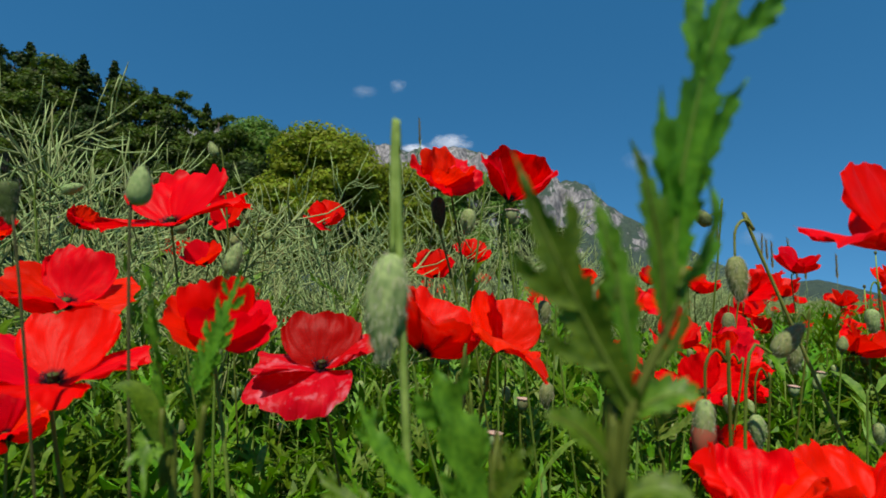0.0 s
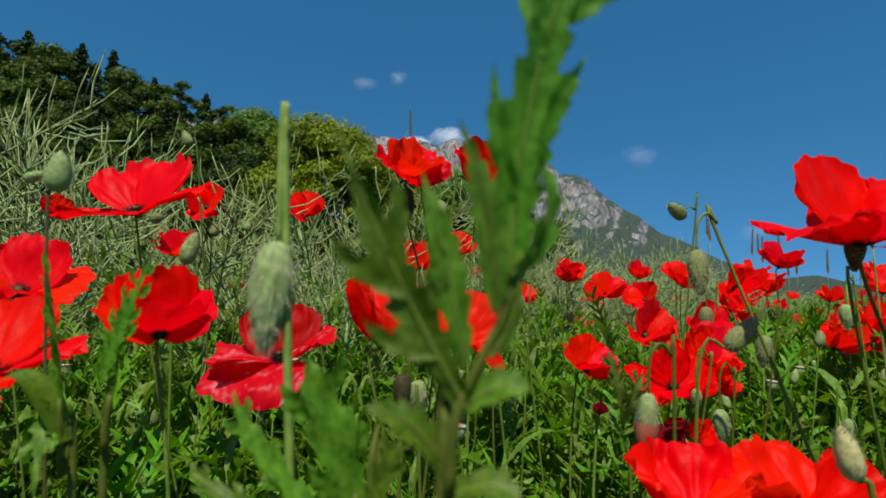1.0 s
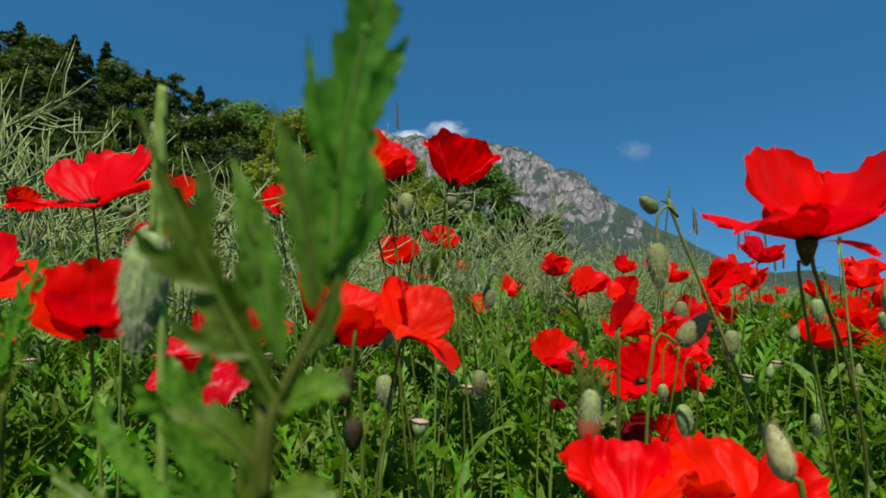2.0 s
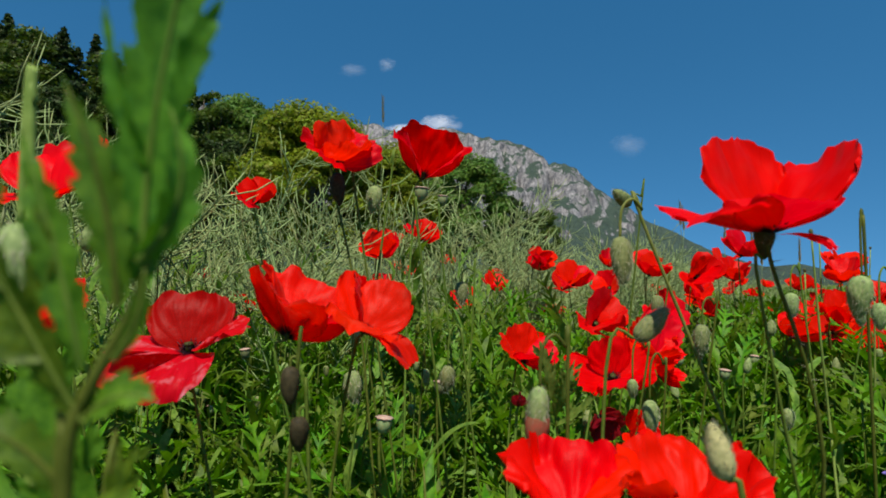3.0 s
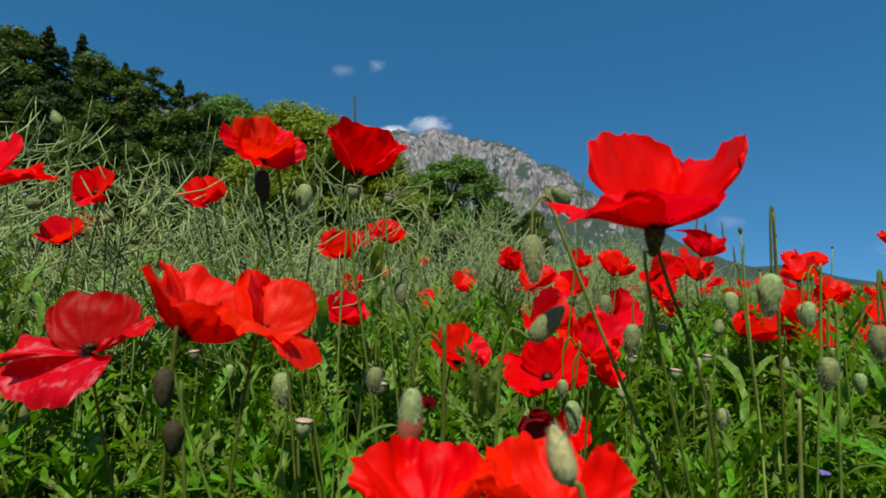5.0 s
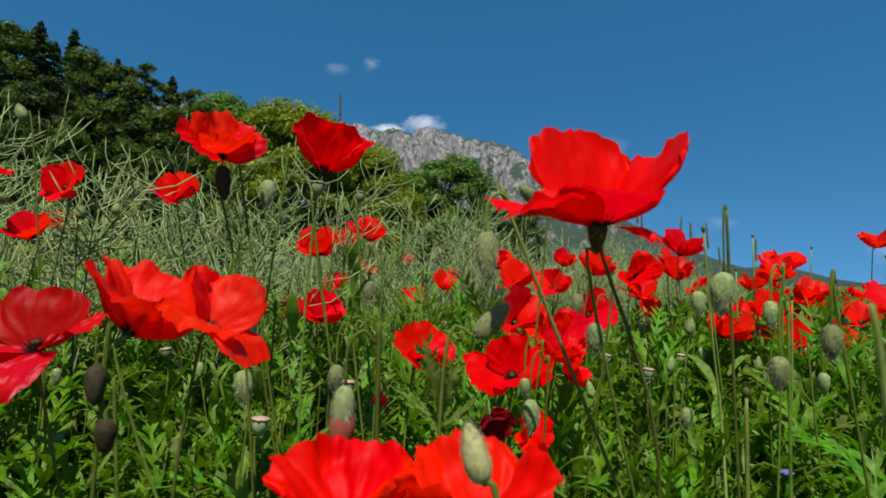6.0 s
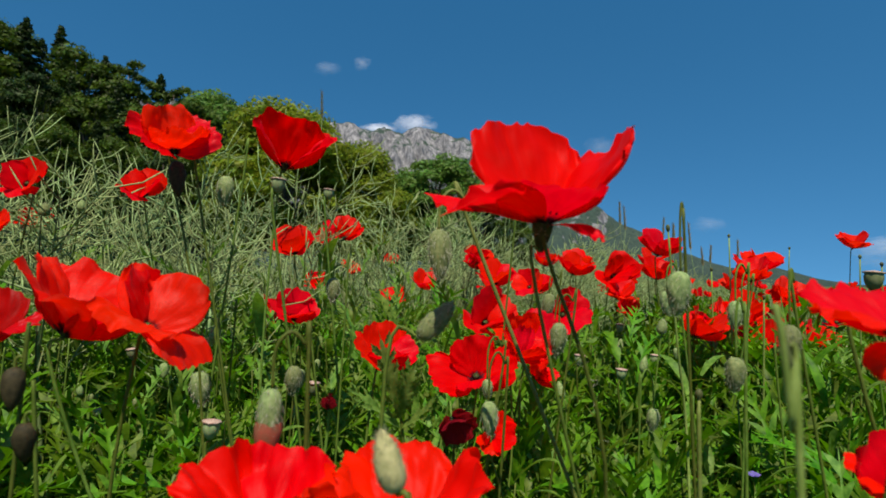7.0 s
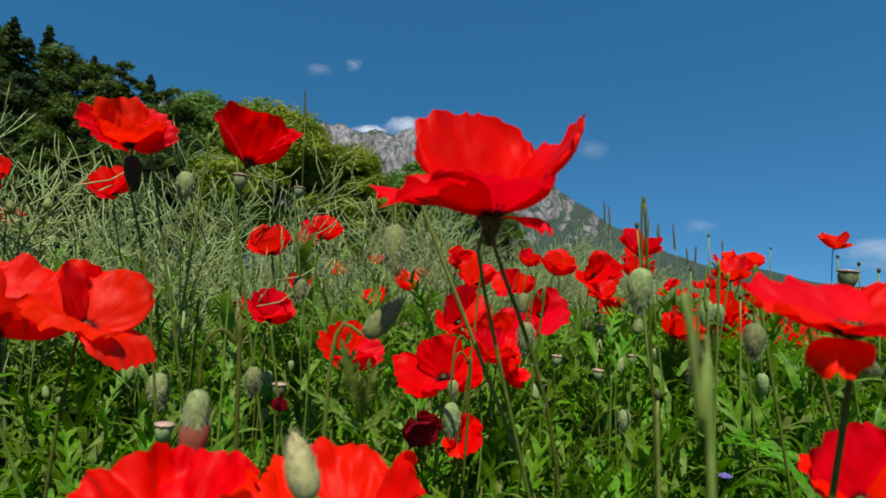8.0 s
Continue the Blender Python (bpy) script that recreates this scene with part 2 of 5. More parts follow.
class Bits:
    """Collects vertices and faces for one mesh."""

    def __init__(self):
        self.v, self.f = [], []

    def grid(self, rows, close=False):
        """Quads over rows of points; close joins each row's ends."""
        base, n = len(self.v), len(rows[0])
        for r in rows:
            self.v.extend(tuple(p) for p in r)
        for i in range(len(rows) - 1):
            for j in range(n if close else n - 1):
                k = (j + 1) % n
                a, b = base + i * n, base + (i + 1) * n
                self.f.append((a + j, a + k, b + k, b + j))

    def tube(self, pts, r0, r1, sides=6, bumps=0.0):
        pts = [Vector(p) for p in pts]
        rows, side = [], Vector((1, 0.13, 0))
        for i, p in enumerate(pts):
            t = (pts[min(i + 1, len(pts) - 1)] - pts[max(i - 1, 0)]).normalized()
            side = (side - t * side.dot(t))
            side = side.normalized() if side.length > 1e-5 else t.orthogonal().normalized()
            up = t.cross(side)
            r = (r0 + (r1 - r0) * i / (len(pts) - 1)) * (1 + bumps * math.sin(i * 2.3))
            rows.append([p + (side * math.cos(2 * math.pi * k / sides) + up * math.sin(2 * math.pi * k / sides)) * r for k in range(sides)])
        self.grid(rows, True)
        base = len(self.v) - sides
        self.f.append(tuple(range(base, base + sides)))

    def lathe(self, profile, m, sides=12, wobble=0.0, seed=0, ribs=0, rib=0.0, wrinkle=0.0):
        """Turns (radius, height) pairs round the z axis of the pose m."""
        rows = []
        for r, h in profile:
            row = []
            for k in range(sides):
                a = 2 * math.pi * k / sides
                q = r * (1 + wobble * noise.noise((math.cos(a) * 1.7 + seed, math.sin(a) * 1.7, h * 160)) + rib * math.cos(ribs * a) + wrinkle * noise.noise((math.cos(a) * 5 + seed, math.sin(a) * 5, h * 420)))
                row.append(m @ Vector((q * math.cos(a), q * math.sin(a), h)))
            rows.append(row)
        self.grid(rows, True)

    def spike(self, p, tip, r):
        p, tip = Vector(p), Vector(tip)
        t = (tip - p).normalized()
        s = t.orthogonal().normalized()
        u = t.cross(s)
        b = len(self.v)
        self.v.extend([tuple(p + s * r), tuple(p - s * r * 0.5 + u * r * 0.87), tuple(p - s * r * 0.5 - u * r * 0.87), tuple(tip)])
        self.f.extend([(b, b + 1, b + 3), (b + 1, b + 2, b + 3), (b + 2, b, b + 3)])

    def put(self, name, material, parent=None, label="", smooth=True):
        return mesh_object(name, self.v, self.f, material, parent, label, smooth)


def smooth_path(pts, steps=5):
    """A Catmull-Rom line through the points."""
    pts = [Vector(p) for p in pts]
    ext = [pts[0] * 2 - pts[1]] + pts + [pts[-1] * 2 - pts[-2]]
    out = []
    for i in range(1, len(ext) - 2):
        a, b, c, d = ext[i - 1:i + 3]
        for s in range(steps):
            t = s / steps
            out.append(0.5 * (2 * b + (c - a) * t + (2 * a - 5 * b + 4 * c - d) * t * t + (3 * b - a - 3 * c + d) * t ** 3))
    return out + [pts[-1]]


def tilt(lean, toward):
    """A turn that leans the z axis by lean degrees toward an azimuth (0 is +x, 90 is +y)."""
    return Matrix.Rotation(radians(toward), 4, "Z") @ Matrix.Rotation(radians(lean), 4, "Y") @ Matrix.Rotation(radians(-toward), 4, "Z")


def scatter(name, kinds, placed, material, label, category):
    """One mesh out of many small copies. kinds: (verts, faces) pairs; placed: (kind, 3x3, place)."""
    vs, loops, sizes, base = [], [], [], 0
    kinds = [(np.array(v, dtype=np.float64), f) for v, f in kinds]
    flat = [(np.concatenate([np.array(q) for q in f]), np.array([len(q) for q in f])) for _, f in kinds]
    for k, rot, loc in placed:
        v = kinds[k][0] @ np.asarray(rot).T + loc
        vs.append(v)
        loops.append(flat[k][0] + base)
        sizes.append(flat[k][1])
        base += len(v)
    vs, loops, sizes = np.concatenate(vs), np.concatenate(loops), np.concatenate(sizes)
    me = bpy.data.meshes.new(name)
    me.vertices.add(len(vs))
    me.vertices.foreach_set("co", vs.astype(np.float32).ravel())
    me.loops.add(len(loops))
    me.loops.foreach_set("vertex_index", loops.astype(np.int32))
    me.polygons.add(len(sizes))
    starts = np.concatenate([[0], np.cumsum(sizes)[:-1]])
    me.polygons.foreach_set("loop_start", starts.astype(np.int32))
    me.polygons.foreach_set("use_smooth", np.ones(len(sizes), dtype=bool))
    me.update(calc_edges=True)
    me.validate()
    me.materials.append(material)
    return tagged(new(name, me), label, category, kind="stuff")


def turn3(yaw, pitch, roll, size):
    """A 3x3 turn and size: a thing that lies along +y is pitched up, rolled and swung round."""
    cy, sy, cp, sp, cr, sr = math.cos(yaw), math.sin(yaw), math.cos(pitch), math.sin(pitch), math.cos(roll), math.sin(roll)
    rz = np.array([[cy, -sy, 0], [sy, cy, 0], [0, 0, 1]])
    rx = np.array([[1, 0, 0], [0, cp, -sp], [0, sp, cp]])
    ry = np.array([[cr, 0, sr], [0, 1, 0], [-sr, 0, cr]])
    return rz @ rx @ ry * size

# ---- ground, mountain, sky ----


def step(a, b, x):
    t = min(1.0, max(0.0, (x - a) / (b - a)))
    return t * t * (3 - 2 * t)


def ground_z(x, y):
    r, az = math.hypot(x, y), math.degrees(math.atan2(x, y))
    bank = 15.0 * step(35, 125, r) * step(-6, -30, az) * step(-170, -120, az)
    swell = 0.02 * math.sin(x * 2.1 + 1) * math.sin(y * 1.7) * step(0.5, 2.0, r) + 0.5 * step(20, 60, r) * noise.noise((x * 0.02, y * 0.02, 3))
    return bank + swell


def build_ground():
    radii = [0.0, 0.15, 0.3, 0.5, 0.8, 1.1, 1.5, 2, 2.6, 3.4, 4.5, 6, 8, 11, 15, 20, 27, 36, 45, 55, 65, 75, 85, 95, 105, 115, 130, 160, 220, 320, 500, 800, 1400, 2600, 4600]
    b = Bits()
    rows = []
    for r in radii:
        rows.append([(r * math.sin(a), r * math.cos(a), ground_z(r * math.sin(a), r * math.cos(a))) for a in (2 * math.pi * k / 120 for k in range(120))])
    b.grid(rows, True)
    return tagged(b.put("ground", GROUND), "field soil and low green growth, reaching the hills", "ground", kind="structure")


build_ground()

# skyline of the mountain: azimuth in degrees, slope of the line of sight
SKYLINE = [
    (-45.19, 0.1855), (-26.08, 0.2765), (-17.99, 0.2849), (-10.63, 0.2809), (-6.22, 0.2739), (-2.84, 0.2627),
    (-0.57, 0.2613), (0.85, 0.2686), (1.99, 0.2717), (3.12, 0.2666), (4.54, 0.2543), (7.37, 0.2494),
    (9.61, 0.2383), (10.99, 0.2196), (11.81, 0.2004), (13.18, 0.2063), (14.26, 0.1938), (16.11, 0.1624),
    (18.70, 0.1309), (20.72, 0.1041), (23.19, 0.0850), (25.55, 0.0583), (28.74, 0.0375), (30.48, 0.0283),
    (33.02, 0.0326), (34.63, 0.0247), (36.92, 0.0120), (39.38, 0.0046), (49.41, 0.0033),
]


def skyline(az):
    for (a0, h0), (a1, h1) in zip(SKYLINE, SKYLINE[1:]):
        if az <= a1:
            return h0 + (h1 - h0) * max(0.0, (az - a0) / (a1 - a0))
    return SKYLINE[-1][1]


def build_mountain():
    cols, rows_n = 420, 110
    rows = []
    for i in range(rows_n):
        s = i / (rows_n - 1)                # 0 at the foot, 0.82 on the ridge, 1 behind it
        row = []
        for j in range(cols):
            az = -62 + 124 * j / (cols - 1)
            top = skyline(az) * 2600
            q = s / 0.82
            if q <= 1:
                r = 1350 + 1250 * q
                wood, cliff = 0.5 * q / 0.62, 0.5 + 0.5 * step(0.62, 0.98, q)
                h = top * (wood if q < 0.62 else cliff)
            else:
                r = 2600 + 900 * (q - 1) / 0.22
                h = top * (1 - 0.5 * (q - 1) / 0.22)
            x, y = r * math.sin(radians(az)), r * math.cos(radians(az))
            crag = abs(noise.noise((x * 0.006, y * 0.006, 0.0))) + 0.5 * abs(noise.noise((x * 0.014, y * 0.014, 5.0))) + 0.25 * noise.noise((x * 0.035, y * 0.035, 9.0))
            amp = top * 0.15 * step(0.0, 0.45, q) * (1 - 0.97 * step(0.84, 0.98, q))
            h += amp * (crag - 0.35) * 1.6 + top * 0.014 * noise.noise((x * 0.03, y * 0.03, 2.0)) * step(0.9, 1.0, q)
            push = 60 * (noise.noise((az * 0.55, h * 0.006, 1.0)) + 0.6 * noise.noise((az * 1.6, h * 0.004, 4.0))) * step(0.45, 0.7, q) * (1 - step(0.95, 1.0, q))
            row.append(((r + push) * math.sin(radians(az)), (r + push) * math.cos(radians(az)), h - 4))
        rows.append(row)
    b = Bits()
    b.grid(rows)
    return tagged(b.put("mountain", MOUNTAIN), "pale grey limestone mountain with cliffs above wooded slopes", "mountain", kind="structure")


build_mountain()


def cloud(az, slope, wide, high, far, body=0.6):
    """A thin fair-weather cloud, slightly bulged, facing the field."""
    rows = []
    for i in range(13):
        t = i / 12
        rows.append([(t * math.cos(a), -0.25 * (1 - t * t), t * math.sin(a)) for a in (2 * math.pi * k / 24 for k in range(24))])
    b = Bits()
    b.grid(rows, True)
    ob = b.put("cloud", CLOUD)
    a = radians(az)
    ob.matrix_world = Matrix.Translation((far * math.sin(a), far * math.cos(a), far * slope)) @ Matrix.Rotation(-a, 4, "Z") @ Matrix.Diagonal((wide, high, high, 1))
    ob.visible_shadow = False
    ob.color = (1, 1, 1, body)
    return tagged(ob, "small wispy white cloud in a blue sky", "cloud", "clouds", "structure")


cloud(-7.83, 0.3708, 187, 91, 4200, 0.17)
cloud(-4.46, 0.3830, 108, 96, 4250, 0.24)
cloud(0.95, 0.2765, 235, 125, 3500, 0.8)
cloud(-2.84, 0.2677, 212, 78, 3600, 1.0)
cloud(19.17, 0.2297, 245, 156, 4300, 0.14)
cloud(43.86, 0.0473, 567, 209, 4400, 0.8)
cloud(28.61, 0.0965, 194, 107, 4350, 0.15)

# ---- woodland ----


def leaf_cloud(lumps, count, size, flat, rng):
    """Many small leaf sprays on the shells of the lumps (x, y, z, radius, height)."""
    vs, fs = [], []
    weight = np.array([l[3] ** 2 for l in lumps])
    pick = rng.choice(len(lumps), count, p=weight / weight.sum())
    for k in pick:
        x, y, z, r, h = lumps[k]
        d = rng.normal(size=3)
        d /= np.linalg.norm(d)
        if d[2] < -0.35:
            d[2] = -d[2] * 0.5
        q = 0.5 + 0.75 * rng.random()
        p = np.array([x + d[0] * r * q, y + d[1] * r * q, z + d[2] * h * q])
        a = rng.normal(size=3)
        a -= d * a.dot(d) * (0.6 + 0.4 * rng.random())
        a /= np.linalg.norm(a)
        a[2] *= flat
        c = np.cross(d + rng.normal(size=3) * 0.5, a)
        c /= np.linalg.norm(c)
        s = size * (0.55 + 0.9 * rng.random())
        n = len(vs)
        vs.extend([tuple(p - a * s - c * s * 0.35), tuple(p - a * s * 0.4 + c * s * 0.75 + d * s * 0.2), tuple(p + a * s * 1.1 - d * s * 0.2)])
        fs.append((n, n + 1, n + 2))
    return vs, fs


def tree(name, height, spread, material, seed, count, label, shape="round", leaf=0.3):
    """A tree on a tapered trunk with limbs and an uneven crown."""
    rng = np.random.default_rng(seed)
    root = tagged(new(name), label, "tree")
    b = Bits()
    b.tube(smooth_path([(0, 0, -0.5), (0.1, 0.05, height * 0.3), (-0.1, 0.1, height * 0.6), (0.05, 0, height * 0.92)], 4), 0.03 * height * 0.75, 0.03, 8)
    lumps = []
    n = 34 if shape == "round" else 40 if shape == "sparse" else 120
    for i in range(n):
        t = (i + 0.5) / n
        if shape == "round":
            z = height * (0.22 + 0.68 * t)
            ring = spread * math.sin(math.pi * min(0.97, 0.2 + 0.72 * t)) ** 0.7 * (0.45 + 0.4 * rng.random())
            r = spread * (0.16 + 0.2 * rng.random())
        elif shape == "sparse":
            z = height * (0.35 + 0.6 * t)
            ring = spread * (0.3 + 0.5 * rng.random()) * (1.1 - 0.5 * t)
            r = spread * (0.1 + 0.1 * rng.random())
        else:
            z = height * (0.12 + 0.86 * t)
            ring = spread * (1 - t) ** 0.85 * (0.2 + 0.75 * rng.random() ** 0.7)
            r = spread * (0.05 + 0.13 * (1 - t))
        a = i * 2.4 + rng.random()
        x, y = ring * math.cos(a), ring * math.sin(a)
        lumps.append((x, y, z, r, r * (0.72 if shape != "spire" else 0.42)))
        if shape == "spire" and i % 3:
            continue
        b.tube(smooth_path([(0, 0, z * (0.62 if shape != "spire" else 0.99)), (x * 0.5, y * 0.5, z * (0.86 if shape != "spire" else 1.0)), (x * 0.9, y * 0.9, z)], 3), (0.008 if shape != "spire" else 0.003) * height, 0.02, 5)
    b.put("trunk", BARK, root, "grey-brown trunk with limbs")
    vs, fs = leaf_cloud(lumps, count, leaf, 0.8, rng)
    mesh_object("crown", vs, fs, material, root, "dense leafy crown", smooth=False)
    return root


def set_tree(source, first, x, y, turn, size, tall=1.0):
    m = pose(x, y, ground_z(x, y), 0, 0, turn) @ Matrix.Diagonal((size, size, size * tall, 1))
    ob = source if first else copy_thing(source, m)
    ob.matrix_basis = m
    return ob


oak = tree("oak_tree", 16, 5.2, CROWN, 1, 17000, "dark green broadleaf tree on the wooded bank", "round", 0.205)
beech = tree("beech_tree", 17, 4.6, CROWN_DARK, 2, 15000, "very dark green tree in the shaded wood", "round", 0.205)
fir = tree("conifer_tree", 19, 4.2, CROWN_DARK, 3, 19000, "dark pointed conifer rising above the wood", "spire", 0.215)
ash = tree("ash_tree", 16, 4.4, CROWN, 4, 15000, "thin-crowned tree with gaps between its boughs", "sparse", 0.145)
maple = tree("maple_tree", 14, 5.0, CROWN_MID, 5, 21000, "fresh green broadleaf tree", "round", 0.205)
lime = tree("lime_tree", 13, 5.6, CROWN_YELLOW, 6, 44000, "round yellow-green tree in full leaf", "round", 0.155)
set_tree(beech, True, -69.7, 87.9, 318, 1.738, 1.00)
set_tree(fir, True, -63.5, 85.9, 130, 1.471, 1.00)
set_tree(oak, True, -59.7, 86.8, 183, 1.672, 1.00)
set_tree(fir, False, -54.0, 83.9, 353, 1.387, 1.00)
set_tree(fir, False, -54.2, 87.8, 333, 1.276, 1.00)
set_tree(fir, False, -50.2, 85.6, 271, 1.373, 1.00)
set_tree(oak, False, -45.5, 83.7, 14, 1.438, 1.00)
set_tree(fir, False, -43.3, 84.7, 238, 1.197, 1.00)
set_tree(ash, True, -41.4, 87.6, 127, 1.454, 1.00)
set_tree(fir, False, -36.3, 86.6, 332, 1.218, 1.00)
set_tree(ash, False, -34.0, 85.6, 26, 1.410, 1.00)
set_tree(oak, False, -30.8, 81.7, 80, 1.257, 1.00)
set_tree(maple, True, -30.6, 89.5, 57, 1.701, 1.00)
set_tree(maple, False, -27.8, 91.5, 190, 1.720, 1.00)
set_tree(oak, False, -25.2, 94.4, 240, 1.545, 1.00)
set_tree(oak, False, -54.0, 70.3, 126, 1.148, 1.00)
set_tree(fir, False, -48.3, 68.2, 194, 0.985, 1.00)
set_tree(oak, False, -45.5, 69.2, 278, 1.033, 1.00)
set_tree(beech, False, -41.5, 67.1, 52, 1.038, 1.00)
set_tree(fir, False, -39.6, 70.0, 293, 0.929, 1.00)
set_tree(oak, False, -36.2, 68.0, 127, 1.010, 1.00)
set_tree(fir, False, -32.2, 66.0, 6, 0.945, 1.00)
set_tree(oak, False, -29.8, 67.9, 110, 1.053, 1.00)
set_tree(fir, False, -27.3, 67.9, 208, 0.848, 1.00)
set_tree(beech, False, -23.9, 65.9, 143, 0.888, 1.00)
set_tree(oak, False, -22.8, 71.8, 93, 1.072, 1.00)
set_tree(fir, False, -40.6, 54.5, 199, 0.710, 1.00)
set_tree(oak, False, -38.1, 55.5, 81, 0.714, 1.00)
set_tree(beech, False, -34.5, 54.4, 36, 0.672, 1.00)
set_tree(oak, False, -31.0, 53.3, 71, 0.722, 1.00)
set_tree(fir, False, -28.7, 55.3, 316, 0.678, 1.00)
set_tree(oak, False, -25.3, 54.2, 316, 0.730, 1.00)
set_tree(beech, False, -21.7, 53.1, 227, 0.666, 1.00)
set_tree(oak, False, -19.2, 54.0, 64, 0.732, 1.00)
set_tree(fir, False, -19.2, 61.9, 67, 0.814, 1.00)
set_tree(oak, False, -17.3, 65.8, 0, 0.949, 1.00)
set_tree(lime, True, -9.4, 45.5, 2, 1.193, 0.92)
set_tree(lime, False, -4.5, 49.6, 107, 0.954, 1.00)
set_tree(maple, False, 3.1, 55.3, 110, 0.947, 1.00)
set_tree(maple, False, -0.6, 59.5, 84, 0.901, 1.00)
set_tree(oak, False, -3.8, 65.5, 85, 0.881, 1.00)
set_tree(beech, False, 10.9, 84.0, 148, 0.833, 1.00)
set_tree(oak, False, 18.2, 93.9, 160, 0.824, 1.00)

# ---- poppies ----


def petal(parent, m, length, half, e0, e1, az, ruffle, seed, material, fine=True, cup=0.16):
    """A broad crumpled petal: a fan-shaped sheet that rises at e0 degrees and ends at e1."""
    nu, nv, steps = (34, 18, 24) if fine else (15, 9, 24)
    line = [(0.0, 0.0, radians(e0))]
    for i in range(steps + 4):
        e = radians(e0 + (e1 - e0) * (i + 0.5) / steps)
        r, h, _ = line[-1]
        line.append((r + math.cos(e) * length / steps, h + math.sin(e) * length / steps, e))
    ca, sa = math.cos(radians(az)), math.sin(radians(az))
    verts, uvs, faces = [], [], []
    for i in range(nv):
        v = i / (nv - 1)
        for j in range(nu):
            u = 2 * j / (nu - 1) - 1
            a = radians(half * 1.08 * u * (1 - 0.32 * v ** 4))
            edge = 1 + 0.05 * u * u - 0.36 * abs(u) ** 5 + 0.1 * v * v * noise.noise((u * 2.2 + seed, 7.1, seed)) + 0.1 * v ** 3 * noise.noise((u * 6.5 + seed, 1.1, seed))
            q = length * v * edge
            along, across = q * math.cos(a * 0.92), q * math.sin(a)
            k = min(steps + 2.99, along / length * steps)
            (r0, h0, t0), (r1, h1, t1) = line[int(k)], line[int(k) + 1]
            w = k - int(k)
            r, h, e = r0 + (r1 - r0) * w, h0 + (h1 - h0) * w, t0 + (t1 - t0) * w
            fold = noise.noise((u * 1.9 + seed * 1.3, v * 1.5, seed)) + 0.5 * noise.noise((u * 4.5, v * 2.2 + seed, 2.0)) + (0.3 + 0.25 * v * v) * noise.noise((u * 9 + seed, v * 3.5, 5.0))
            lift = ruffle * length * v ** 1.5 * (1 - 0.4 * u * u) * fold + cup * across * across / length
            r, h = r - lift * math.sin(e), h + lift * math.cos(e)
            verts.append(tuple(m @ Vector((r * ca - across * sa, r * sa + across * ca, h))))
            uvs.append((j / (nu - 1), v))
    for i in range(nv - 1):
        for j in range(nu - 1):
            a = i * nu + j
            faces.append((a, a + 1, a + nu + 1, a + nu))
    return mesh_object("petal", verts, faces, material, parent, "", True, uvs)


def hairs(b, pts, count, size, rng):
    """Fine bristles standing off a line of points."""
    for _ in range(count):
        i = rng.randrange(len(pts) - 1)
        p = Vector(pts[i]).lerp(Vector(pts[i + 1]), rng.random())
        d = Vector((rng.gauss(0, 1), rng.gauss(0, 1), rng.gauss(0, 0.4))).normalized()
        b.spike(p, p + d * size * (0.6 + 0.8 * rng.random()), size * 0.045)


